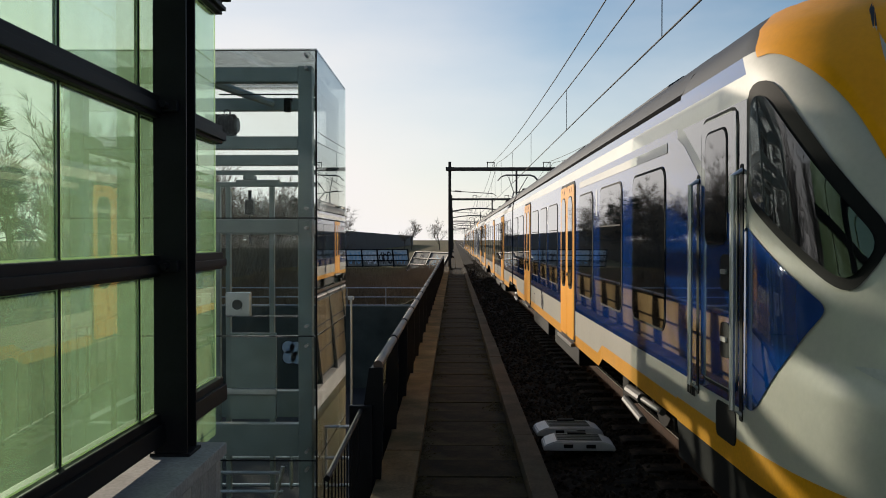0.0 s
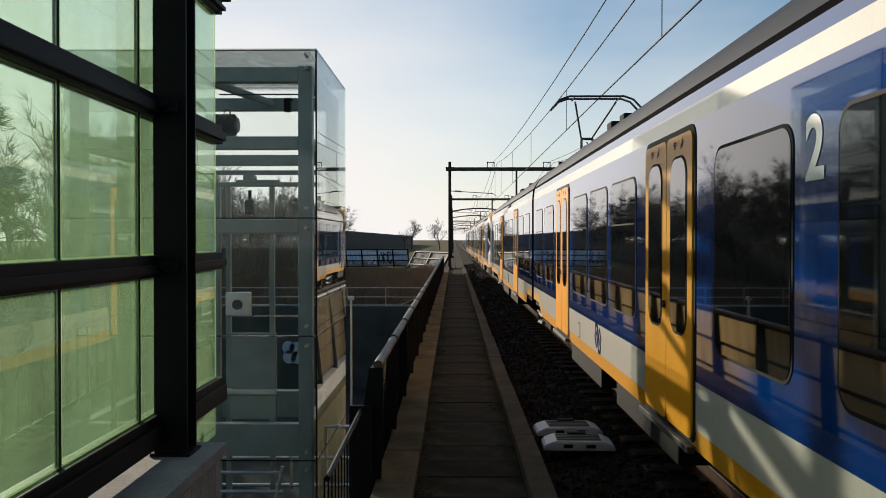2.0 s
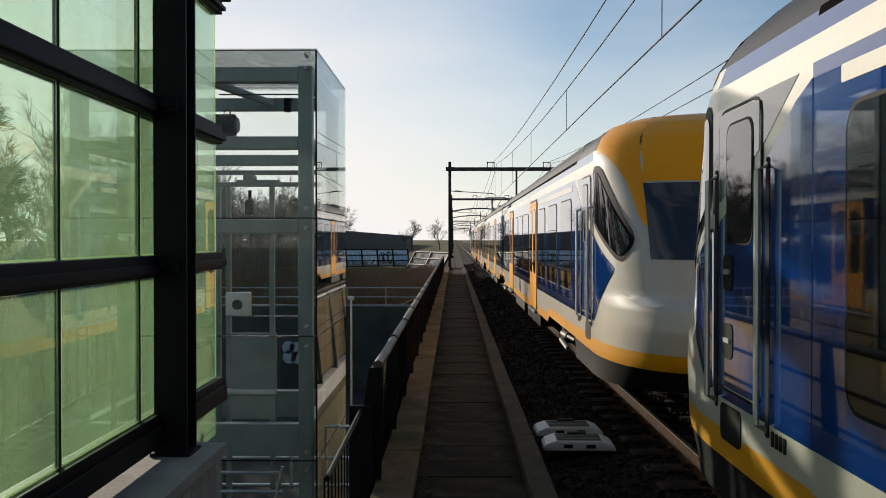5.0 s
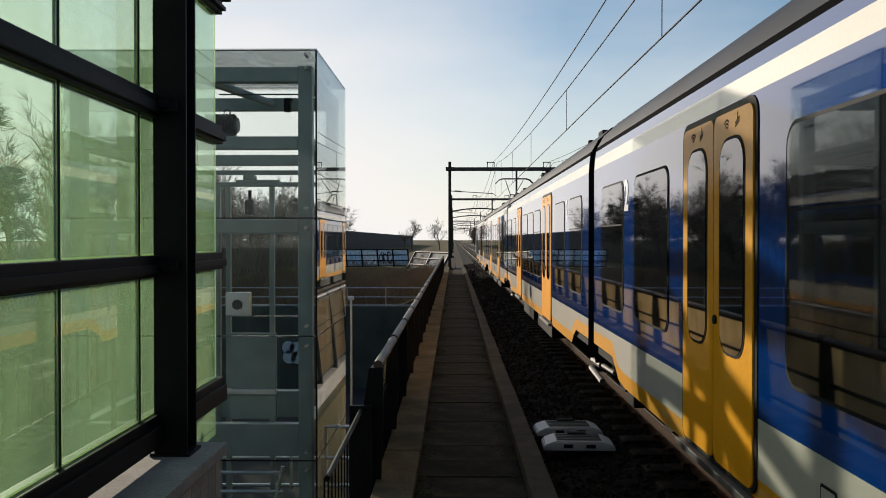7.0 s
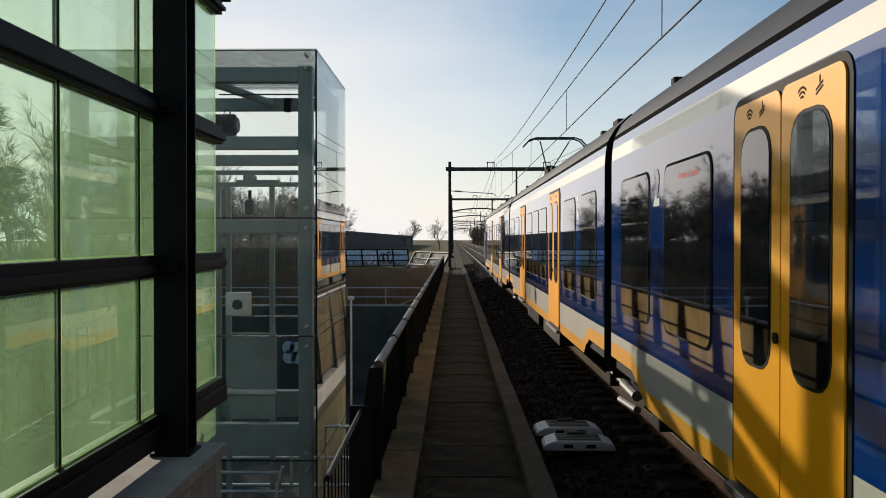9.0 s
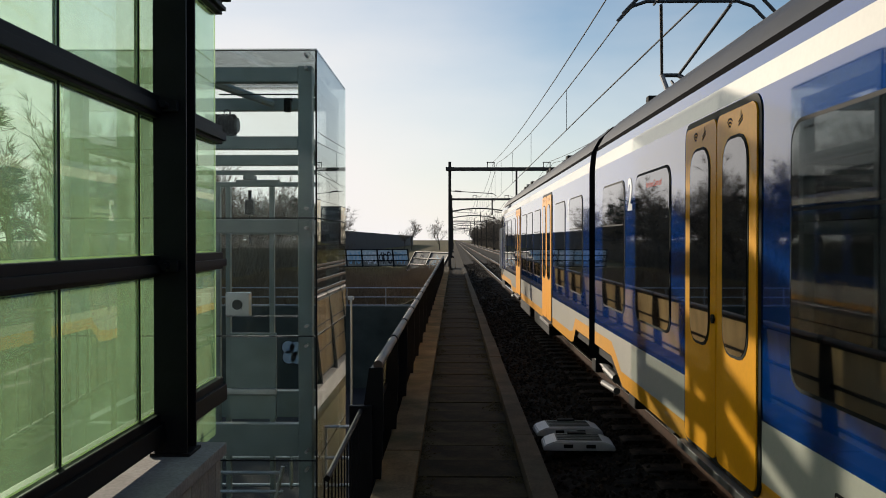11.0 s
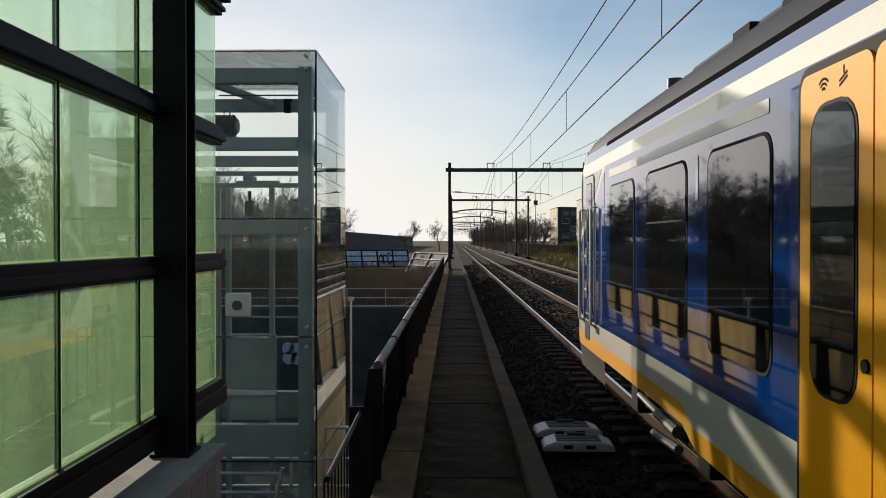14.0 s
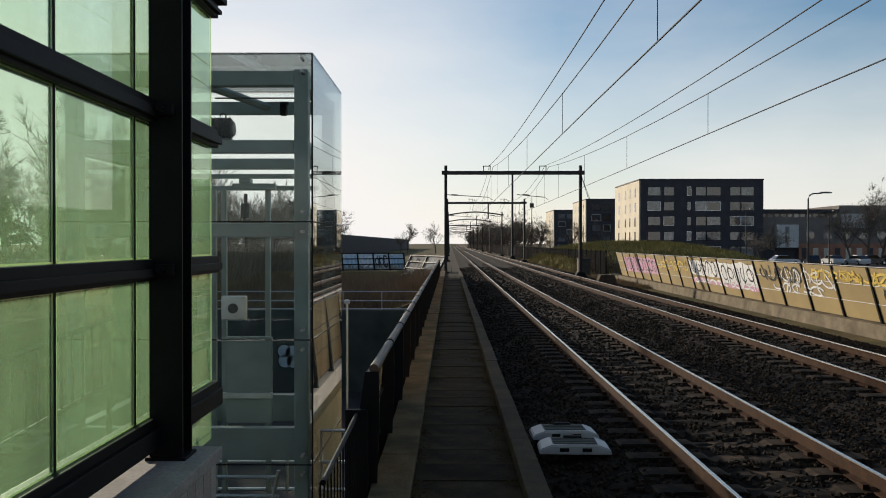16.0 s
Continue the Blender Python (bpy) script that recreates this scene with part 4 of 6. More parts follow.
# ---- across the sunken road ----
def stroke_mesh(strokes, w, depth, place):
    """Painted strokes: flat bars and arcs lying 4 mm off a panel; place maps (u, v) to the panel."""
    bm = B()
    for pts in strokes:
        for (u0, v0), (u1, v1) in zip(pts, pts[1:]):
            d = Vector((u1 - u0, v1 - v0))
            if d.length < 1e-6:
                continue
            n = Vector((-d.y, d.x)).normalized() * w / 2
            e = d.normalized() * w * 0.3
            q = [(u0 - e.x + n.x, v0 - e.y + n.y), (u1 + e.x + n.x, v1 + e.y + n.y), (u1 + e.x - n.x, v1 + e.y - n.y), (u0 - e.x - n.x, v0 - e.y - n.y)]
            bm.faces.new([bm.verts.new(place(u, v)) for u, v in q])
    return bm


def scribble(rnd, u0, u1, v0, v1, n):
    """Loops and zigzags filling a rectangle, illegible."""
    out = []
    for k in range(n):
        cu, cv = u0 + (u1 - u0) * (k + 0.5) / n, (v0 + v1) / 2
        ru, rv = (u1 - u0) / n * rnd.uniform(0.3, 0.6), (v1 - v0) * rnd.uniform(0.25, 0.5)
        a0, a1 = rnd.uniform(0, 6.28), rnd.uniform(3.0, 6.0)
        out.append([(cu + ru * math.cos(a0 + a1 * j / 9), cv + rv * math.sin(a0 + a1 * j / 9)) for j in range(10)])
        out.append([(cu + ru * rnd.uniform(-1, 1), v0), (cu + ru * rnd.uniform(-1, 1), v1)])
    return out


PAINT = {}
for nm, c in (("white_paint", (0.75, 0.75, 0.75)), ("black_paint", (0.02, 0.02, 0.025)), ("pink_paint", (0.55, 0.30, 0.42)), ("yellow_paint", (0.72, 0.52, 0.10)), ("teal_paint", (0.18, 0.45, 0.42)), ("blue_paint", (0.25, 0.45, 0.60)), ("pale_paint", (0.52, 0.58, 0.62))):
    PAINT[nm] = mat("spray_" + nm, c, 0.8, vary=0.15, scale=3, fine=30, bump=0.0)


def far_barrier(p0, p1, zb, zt, lean, panels, seed):
    bar = thing("noise_barrier", "grey leaning noise barrier panels covered in pale graffiti", "noise barrier", (0, 0, 0), "noise barriers")
    a, b = Vector((*p0, 0)), Vector((*p1, 0))
    u = (b - a).normalized()
    back = Vector((-u.y, u.x, 0)) * lean
    L = (b - a).length
    rnd = random.Random(seed)

    def at(s, t, off=0.0):
        q = a + u * s + back * t - Vector((-u.y, u.x, 0)) * off
        return (q.x, q.y, zb + (zt - zb) * t)
    w = L / panels
    for i in range(panels):
        for k in range(3):
            bm = B()
            f = bm.faces.new([bm.verts.new(at(s, t)) for s, t in ((i * w + 0.06, k / 3 + 0.02), ((i + 1) * w - 0.06, k / 3 + 0.02), ((i + 1) * w - 0.06, (k + 1) / 3 - 0.02), (i * w + 0.06, (k + 1) / 3 - 0.02))])
            r = bmesh.ops.extrude_face_region(bm, geom=[f])
            bmesh.ops.translate(bm, verts=[g for g in r["geom"] if isinstance(g, bmesh.types.BMVert)], vec=Vector((-u.y, u.x, 0)) * 0.06)
            part("panel", bm, PAINT["pale_paint"] if k and seed == 3 else M["concrete"], bar)
        bm = stroke_mesh(scribble(rnd, i * w + 0.2, (i + 1) * w - 0.2, 0.15, 0.85, 3), 0.09, 0, lambda s, t: at(s, t, 0.012))
        part("graffiti", bm, PAINT[("black_paint", "blue_paint", "white_paint")[i % 3]], bar, "illegible sprayed strokes")
    for i in range(panels + 1):
        bm = B()
        s = i * w
        tube(bm, [at(s, -0.05, 0.04), at(s, 1.03, 0.04)], 0.10, 6)
        part("post", bm, M["black_steel"], bar)
    for t in (0, 1 / 3, 2 / 3, 1.0):
        bm = B()
        tube(bm, [at(0, t, 0.05), at(L, t, 0.05)], 0.07, 6)
        part("rail_bar", bm, M["black_steel"], bar)


far_barrier((-14.5, 100), (-5.4, 103), -1.1, 0.85, 0.9, 5, 3)
far_barrier((-4.3, 78), (-1.1, 71), -0.75, 0.95, 0.9, 2, 4)


def pipe_railing(name, x0, x1, y, zb, h, step, label):
    rl = thing(name, label, "railing")
    for z in (zb + h, zb + h * 0.5, zb + 0.06):
        bm = B()
        tube(bm, [(x0, y, z), (x1, y, z)], 0.028, 6)
        part("rail_bar", bm, M["alu"], rl)
    x = x0
    while x <= x1:
        bm = B()
        tube(bm, [(x, y, zb), (x, y, zb + h)], 0.03, 6)
        part("post", bm, M["alu"], rl)
        x += step
    return rl


pipe_railing("pipe_railing", -15.5, -1.5, 43.6, -1.35, 0.95, 2.0, "galvanised pipe railing along the abutment top")
pipe_railing("pipe_railing", -4.0, -1.2, 13.5, -1.9, 1.0, 1.4, "galvanised pipe railing beside the lift landing")
lamp = thing("path_lamp", "slim pale post with a small round lamp head", "lamp", (-1.82, 15, 0))
bm = B()
tube(bm, [(0, 0, -5.6), (0, 0, 1.02)], 0.02, 8)
part("pole", bm, M["alu"], lamp)
bm = B()
box(bm, -0.05, 0.05, -0.05, 0.05, 1.02, 1.09, 0.02)
part("lamp_head", bm, M["cover"], lamp)
bm = B()
box(bm, -27, -25, 150, 520, -2, 4.1)
box(bm, -25.2, -25.0, 150, 170, 4.1, 4.6)
solid("wall_far", bm, M["darkbrick"], "long dark wall beyond the field", "wall", "structure")
tag = thing("wall_graffiti", "pale blue bubble graffiti on the abutment wall", "graffiti", (-8.3, 43.39, -3.7))
for cx, cz, r in ((-0.2, 0.25, 0.34), (0.22, 0.2, 0.36), (-0.15, -0.25, 0.36), (0.25, -0.28, 0.34)):
    bm = B()
    prism(bm, [(cx + r * 1.1 * math.cos(k * 0.393), cz + r * 1.1 * math.sin(k * 0.393)) for k in range(16)], "y", -0.004, 0.0)
    part("outline", bm, PAINT["black_paint"], tag)
    bm = B()
    prism(bm, [(cx + r * 0.95 * math.cos(k * 0.393), cz + r * 0.95 * math.sin(k * 0.393)) for k in range(16)], "y", -0.009, -0.005)
    part("fill", bm, PAINT["pale_paint"], tag)


# ---- beyond the noise barrier ----
def mound():
    bm = B()
    n = 40
    vs = [[None] * (n + 1) for _ in range(n + 1)]
    for i in range(n + 1):
        for j in range(n + 1):
            u, v = i / n * 2 - 1, j / n * 2 - 1
            x, y = 22.5 + 11.5 * u, 108 + 32 * v
            r = max(0, 1 - abs(u) ** 2.6) * max(0, 1 - abs(v) ** 3)
            vs[i][j] = bm.verts.new((x, y, -1.3 + 3.3 * r ** 0.7 + 0.25 * noise.noise(Vector((x * 0.4, y * 0.4, 2)))))
    for i in range(n):
        for j in range(n):
            bm.faces.new((vs[i][j], vs[i + 1][j], vs[i + 1][j + 1], vs[i][j + 1]))
    solid("grass_bank", bm, M["green_grass"], "grassy bank behind the fence", "bank", "structure")
    rs = np.random.RandomState(21)
    k = 30000
    u, v = rs.uniform(-0.97, 0.97, k), rs.uniform(-0.97, 0.6, k)
    x, y = 22.5 + 11.5 * u, 108 + 32 * v
    r = np.maximum(0, 1 - np.abs(u) ** 2.6) * np.maximum(0, 1 - np.abs(v) ** 3)
    z = -1.3 + 3.3 * r ** 0.7
    h, a = rs.uniform(0.15, 0.6, k), rs.rand(k) * 6.283
    tri = np.zeros((k, 3, 3))
    tri[:, 0] = np.stack([np.cos(a) * 0.04, np.sin(a) * 0.04, 0 * a - 0.1], 1)
    tri[:, 1] = tri[:, 0] * [-1, -1, 1]
    tri[:, 2] = np.stack([rs.normal(0, 0.3, k) * h, rs.normal(0, 0.3, k) * h, h], 1)
    me = bpy.data.meshes.new("bank_grass")
    me.from_pydata((tri + np.stack([x, y, z], 1)[:, None]).reshape(-1, 3).tolist(), [], np.arange(3 * k).reshape(-1, 3).tolist())
    me.materials.append(M["green_grass"])
    tagged(new("bank_grass", me), "long green and straw grass on the bank", "grass", "", "stuff")


mound()
bm = B()
box(bm, 30, 140, 88, 168, -1.32, -1.18)
solid("car_park", bm, M["asphalt"], "asphalt car park", "car park", "structure")


def parked_car(at, rz, paint, label):
    c = thing("parked_car", label, "car", at, "parked cars", rz)
    bm = B()
    prism(bm, [(-2.1, 0.25), (2.1, 0.25), (2.15, 0.62), (1.95, 0.82), (1.15, 0.92), (-1.9, 0.95), (-2.12, 0.75)], "y", -0.85, 0.85)
    bmesh.ops.bevel(bm, geom=list(bm.edges), offset=0.06, segments=2, affect="EDGES")
    part("body", bm, paint, c)
    bm = B()
    prism(bm, [(-1.85, 0.93), (1.1, 0.90), (0.35, 1.40), (-1.25, 1.44)], "y", -0.74, 0.74)
    bmesh.ops.bevel(bm, geom=list(bm.edges), offset=0.05, segments=2, affect="EDGES")
    part("cabin", bm, M["tinted"], c, "dark glazed cabin")
    bm = B()
    box(bm, -1.15, 0.25, -0.62, 0.62, 1.41, 1.47, 0.02)
    part("roof", bm, paint, c)
    for x in (-1.3, 1.3):
        for y in (-0.82, 0.82):
            bm = B()
            tube(bm, [(x, y - 0.1, 0.31), (x, y + 0.1, 0.31)], 0.31, 14)
            w = part("wheel", bm, M["rubber"], c)
            bm = B()
            tube(bm, [(x, y - 0.11, 0.31), (x, y + 0.11, 0.31)], 0.18, 10)
            part("rim", bm, M["alu"], w)
    for s in (-0.55, 0.55):
        bm = B()
        box(bm, 2.05, 2.15, s - 0.15, s + 0.15, 0.6, 0.72, 0.02)
        part("headlight", bm, M["cover"], c)
    return c


car_paints = [mat("car_paint_" + n, c, 0.25, vary=0.05, scale=1, fine=10, bump=0.0, coat=1.0) for n, c in (("silver", (0.45, 0.46, 0.47)), ("black", (0.015, 0.015, 0.018)), ("white", (0.7, 0.7, 0.7)), ("blue", (0.04, 0.07, 0.14)))]
for k, (x, p) in enumerate(((39.0, 1), (42.2, 0), (45.0, 2), (50.0, 0), (54.5, 1), (58.0, 0), (60.8, 0), (63.6, 1), (66.5, 1), (69.8, 3), (73.0, 0), (33.0, 1), (36.0, 3))):
    parked_car((x, 127 + (k % 3), -1.18), (78, 92, 100, 8)[k % 4], car_paints[p], ("silver", "black", "white", "dark blue")[p] + " hatchback parked on the asphalt")


def street_lamp(at, h, reach):
    l = thing("street_lamp", "galvanised street lamp with a flat arm", "street lamp", at, "street lamps")
    bm = B()
    tube(bm, [(0, 0, 0), (0, 0, h * 0.45)], 0.10, 10, True)
    tube(bm, [(0, 0, h * 0.45), (0, 0, h - 0.5), (0.12, 0, h - 0.2), (0.4, 0, h - 0.05), (reach * 0.6, 0, h)], 0.065, 10)
    # dark steel on a galvanised pole: its backlit shade is put into the colour
    part("pole", bm, M["mast"], l)
    bm = B()
    prism(bm, [(reach * 0.5, h - 0.03), (reach, h - 0.02), (reach + 0.05, h + 0.05), (reach * 0.9, h + 0.12), (reach * 0.55, h + 0.12)], "y", -0.15, 0.15)
    part("lamp_head", bm, M["dark_steel"], l)


street_lamp((31.6, 75, -1.2), 7.7, 2.0)
street_lamp((43.2, 124, -1.2), 8.2, 1.0)
street_lamp((56.2, 126, -1.2), 8.0, 1.0)


def low_building():
    b = thing("row_building", "long low grey brick building with white doors", "building", (62.5, 172, -1.2))
    grey = mat("grey_brick", (0.16, 0.14, 0.125), 0.9, vary=0.2, scale=0.5, fine=8, bump=0.1)
    red = mat("red_brick", (0.28, 0.14, 0.09), 0.9, vary=0.2, scale=0.5, fine=8, bump=0.1)
    for nm, bx, mt in (("wall", (0, 44, 0, 14, 3.2, 9.4), grey), ("roof", (-0.4, 16, -0.6, 14, 9.4, 10.1), M["darkbrick"]), ("roof", (16, 45, -0.4, 14, 9.4, 10.9), grey), ("plinth_wall", (8, 44, -0.3, 14, 0, 3.2), red), ("plinth_wall", (0, 8, 0.4, 14, 0, 3.2), M["darkbrick"]),
                       ("bay", (3.2, 7.6, -1.2, 0, 2.4, 7.0), M["cover"]), ("bay", (16.5, 21.0, -0.8, 0, 6.4, 9.2), M["cover"])):
        bm = B()
        box(bm, *bx)
        part(nm, bm, mt, b)
    for k in range(12):
        bm = B()
        box(bm, 0.6 + 1.3 * k, 1.5 + 1.3 * k, -0.03, 0.02, 8.5, 9.2)
        part("window", bm, M["pane"], b)
    for k in range(16):
        bm = B()
        box(bm, 8.6 + 2.2 * k, 9.7 + 2.2 * k, -0.36, -0.28, 0.1, 2.3)
        part("door", bm, M["white"] if k % 3 else M["darkbrick"], b)
    for k in range(9):
        bm = B()
        box(bm, 9.5 + 3.6 * k, 11.2 + 3.6 * k, -0.03, 0.02, 4.2, 5.6)
        part("window", bm, M["pane"], b)
    bm = B()
    box(bm, 4.9, 5.7, -1.24, -1.18, 2.6, 6.6)
    part("window", bm, M["pane"], b)


low_building()


def barrier_graffiti():
    g = thing("barrier_graffiti", "layered illegible sprayed graffiti on the ochre barrier", "graffiti")
    x0, x1, zb, zt = 13.5, 13.0, -0.40, 1.33
    rnd = random.Random(12)

    def spot(off):
        def place(y, z):
            t = (z - zb) / (zt - zb)
            return (x0 + (x1 - x0) * t - 0.016 - off, y, z)
        return place
    for y0, y1, z0, z1, fill, line in ((36.6, 41.4, 0.1, 1.25, "white_paint", "black_paint"), (41.6, 46.4, 0.35, 1.25, "white_paint", "black_paint"), (36.6, 46.4, -0.08, 0.33, "pink_paint", "white_paint"), (54.2, 63.8, 0.0, 1.2, "pink_paint", "black_paint"),
                                       (46.7, 53.8, 0.4, 1.2, "", "yellow_paint"), (31.6, 36.2, 0.5, 1.25, "", "black_paint"), (28.9, 33.8, 0.4, 1.25, "", "white_paint"), (26.7, 31.2, 0.75, 1.25, "", "yellow_paint"),
                                       (24.2, 28.8, 0.7, 1.25, "", "yellow_paint"), (21.7, 26.2, 0.2, 0.75, "", "black_paint"), (16.6, 23.6, 0.0, 1.2, "", "pale_paint"), (14.2, 19.0, 0.1, 1.1, "teal_paint", "white_paint"), (30.0, 35.0, 0.1, 0.6, "", "white_paint")):
        if fill:
            bm = B()
            pl = spot(0.0)
            n = 12
            top = [(y0 + (y1 - y0) * k / n, z1 - rnd.uniform(0, 0.18)) for k in range(n + 1)]
            bot = [(y0 + (y1 - y0) * k / n, z0 + rnd.uniform(0, 0.12)) for k in range(n + 1)]
            for k in range(n):
                bm.faces.new([bm.verts.new(pl(*q)) for q in (bot[k], bot[k + 1], top[k + 1], top[k])])
            part("fill", bm, PAINT[fill], g)
        bm = stroke_mesh(scribble(rnd, y0 + 0.2, y1 - 0.2, z0 + 0.08, z1 - 0.08, max(3, int((y1 - y0) / 0.9))), 0.075, 0, spot(0.006))
        tagged(part("sprayed_line", bm, PAINT[line], g), kind="stuff")


barrier_graffiti()
mast = thing("radio_mast", "tall slender lattice radio mast far off", "mast", (29, 300, -1))
bm = B()
tube(bm, [(0, 0, 0), (0, 0, 19.5)], 0.22, 6, True, 0.1)
part("pole", bm, M["mast"], mast)
bm = B()
box(bm, -0.7, 0.7, -0.3, 0.3, 15.6, 17.2, 0.1)
part("antenna", bm, M["mast"], mast)
cab_box = thing("equipment_cabinet", "grey trackside equipment cabinet", "cabinet", (11.2, 71, -0.75))
bm = B()
box(bm, -0.5, 0.5, -0.4, 0.4, 0, 1.5, 0.03)
part("body", bm, M["mast"], cab_box)
bm = B()
box(bm, -0.55, 0.55, -0.45, 0.45, 1.5, 1.58, 0.02)
part("lid", bm, M["mast"], cab_box)
stub = thing("concrete_block", "squat concrete anchor block beside the track", "concrete block", (10.6, 57.5, -0.75))
bm = B()
prism(bm, [(-0.7, 0), (0.7, 0), (0.45, 0.7), (-0.45, 0.7)], "y", -0.5, 0.5)
part("body", bm, M["kerb"], stub)
for k, dy in ((0, 3.2), (1, 3.8)):
    guy = thing("guy_wire", "steel guy wire bracing the portal mast", "guy wire", (0, 0, 0), "guy wires")
    bm = B()
    tube(bm, [(9.9, 64, 7.2), (11.7 + 0.3 * k, 64 - dy, -0.5)], 0.02, 5)
    part("wire", bm, M["mast"], guy)

# canopy over the platform behind the camera, carried by the steel column
bm = B()
box(bm, -6.5, -1.2, -60, 4.9, 6.0, 6.25)
solid("platform_canopy", bm, M["dark_steel"], "dark flat canopy over the platform stairs", "canopy", "structure")
blades("trackside_scrub", np.random.RandomState(31), 30000, (13, 27), (170, 620), (0.8, 3.2), 0.06, M["twig"], "leafless scrub along the railway", "scrub")


def litter():
    """Dirt, moss and grit gathered along the walkway kerbs."""
    rs = np.random.RandomState(55)
    n = 9000
    y = 6.0 + 40 * rs.rand(n) ** 1.6
    side = rs.rand(n) < 0.6
    patch = np.array([noise.noise(Vector((0.0, a * 1.3, 3.0 * b))) for a, b in zip(y, side)])
    spread = np.abs(rs.normal(0, 0.09, n)) * (1.0 + patch)
    x = np.where(side, 0.63 - spread, -0.33 + spread * 0.7)
    keep = (patch > -0.15) & (spread > 0)
    places = np.stack([x, y, np.full(n, -0.096)], 1)[keep]
    sizes = (rs.uniform(0.4, 1.3, (n, 3)) * [0.016, 0.016, 0.008])[keep]
    scatter("walkway_litter", places, OCTA, OCTF, sizes, M["moss"], "dirt and moss gathered along the walkway kerbs", "dirt", False)


M["moss"] = mat("moss_and_dirt", (0.06, 0.048, 0.022), spec=0.08, rough=0.95, vary=0.5, scale=2, fine=30, bump=0.2)
litter()


# stair balustrade behind the glass screen
stair_rail = thing("stair_balustrade", "pale steel stair balustrade behind the green glass", "balustrade")
for z in (1.26, 0.68):
    bm = B()
    tube(bm, [(-3.05, 5.2, z), (-3.05, 7.6, z + 0.158)], 0.022, 8)
    part("rail_bar", bm, M["mast"], stair_rail)
for k in range(12):
    bm = B()
    y = 5.3 + 0.19 * k
    tube(bm, [(-3.05, y, 0.68 + 0.066 * (y - 5.2)), (-3.05, y, 1.26 + 0.066 * (y - 5.2))], 0.009, 6)
    part("baluster", bm, M["mast"], stair_rail)
for y in (5.25, 7.55):
    bm = B()
    tube(bm, [(-3.05, y, -5.6), (-3.05, y, 1.3)], 0.025, 8)
    part("post", bm, M["mast"], stair_rail)

blades("fence_brush", np.random.RandomState(41), 16000, (14.5, 24), (74, 118), (0.5, 2.3), 0.03, M["bush"], "brown winter brush behind the fence", "brush", clump=200)
blades("mossy_tuft", np.random.RandomState(43), 2500, (-1.0, -0.35), (54.5, 63), (0.08, 0.35), 0.02, M["green_grass"], "green tufts of grass at the portal foot", "grass")



# ---- the train: a three-car and a four-car unit coupled together ----
PITCH, END = 16.47, 21.35
HALF = 1.445
SIDE = [(0.60, 1.43), (0.76, HALF), (1.095, HALF), (2.93, HALF), (3.06, 1.435), (3.17, 1.42), (3.20, 1.41)]
ROOF = [(3.20, 1.41), (3.34, 1.33), (3.50, 1.16), (3.60, 0.90), (3.66, 0.45), (3.68, 0.0)]


def half_at(z, y):
    """Half width of the car at height z; beyond y = 19 the cab narrows to the nose."""
    pts = SIDE + ROOF[1:]
    w = pts[-1][1]
    for (z0, w0), (z1, w1) in zip(pts, pts[1:]):
        if z <= z1:
            w = w0 + (w1 - w0) * max(0.0, (z - z0) / (z1 - z0))
            break
    return w


def nose(z):
    """Foremost y of the cab at height z: a bumper, a raked windscreen, a rounded brow."""
    pts = [(0.45, 20.9), (0.75, 21.4), (1.15, 21.52), (1.38, 21.45), (1.46, 21.22), (1.9, 21.10), (2.5, 20.80), (3.0, 20.44), (3.3, 20.15), (3.5, 19.85), (3.6, 19.6), (3.68, 19.2)]
    for (z0, y0), (z1, y1) in zip(pts, pts[1:]):
        if z <= z1:
            return y0 + (y1 - y0) * max(0.0, (z - z0) / (z1 - z0))
    return pts[-1][1]


def cab_point(t, z):
    """Along the cab's skin at height z: t = 0 where the flat side ends, t = 1 on the centre line."""
    w, yn, ys = half_at(z, 0), nose(z), min(19.5, nose(z) - 0.9)
    a = t * math.pi / 2
    return w * math.cos(a) ** 0.62, ys + (yn - ys) * math.sin(a) ** 0.9


def band(bm, z0, z1, y0, y1, sgn, low=None, n=40, mi=0):
    """Strip of the car side between two heights."""
    ys = [y0 + (y1 - y0) * k / n for k in range(n + 1)]
    prev = None
    for y in ys:
        za = low(y) if low else z0
        zb = max(z1(y) if callable(z1) else z1, za + 0.001)
        cur = (bm.verts.new((sgn * half_at(za, y), y, za)), bm.verts.new((sgn * half_at(zb, y), y, zb)))
        if prev:
            f = bm.faces.new((prev[0], cur[0], cur[1], prev[1]))
            f.material_index = mi
        prev = cur


def side_plate(bm, y0, y1, z0, z1, r, sgn, off, thick=0.02):
    """Rounded plate standing off the car side."""
    o = rounded(y0, y1, z0, z1, r)
    prism(bm, o, "x", sgn * (HALF + off - thick), sgn * (HALF + off))


def skirt_low(ends, bogies):
    def low(y):
        if len(bogies) > 1 and bogies[1] < ends[1] and y > 14.45:      # driving car: high skirt from the bogie to the cab
            return 0.60 + 0.13 * min(1.0, (y - 14.45) / 0.3)
        z = 0.60
        for b in bogies:
            d = abs(y - b)
            if d < 1.75:
                z = max(z, 0.60 + 0.24 * min(1.0, (1.75 - d) / 0.35))
        return z
    return low


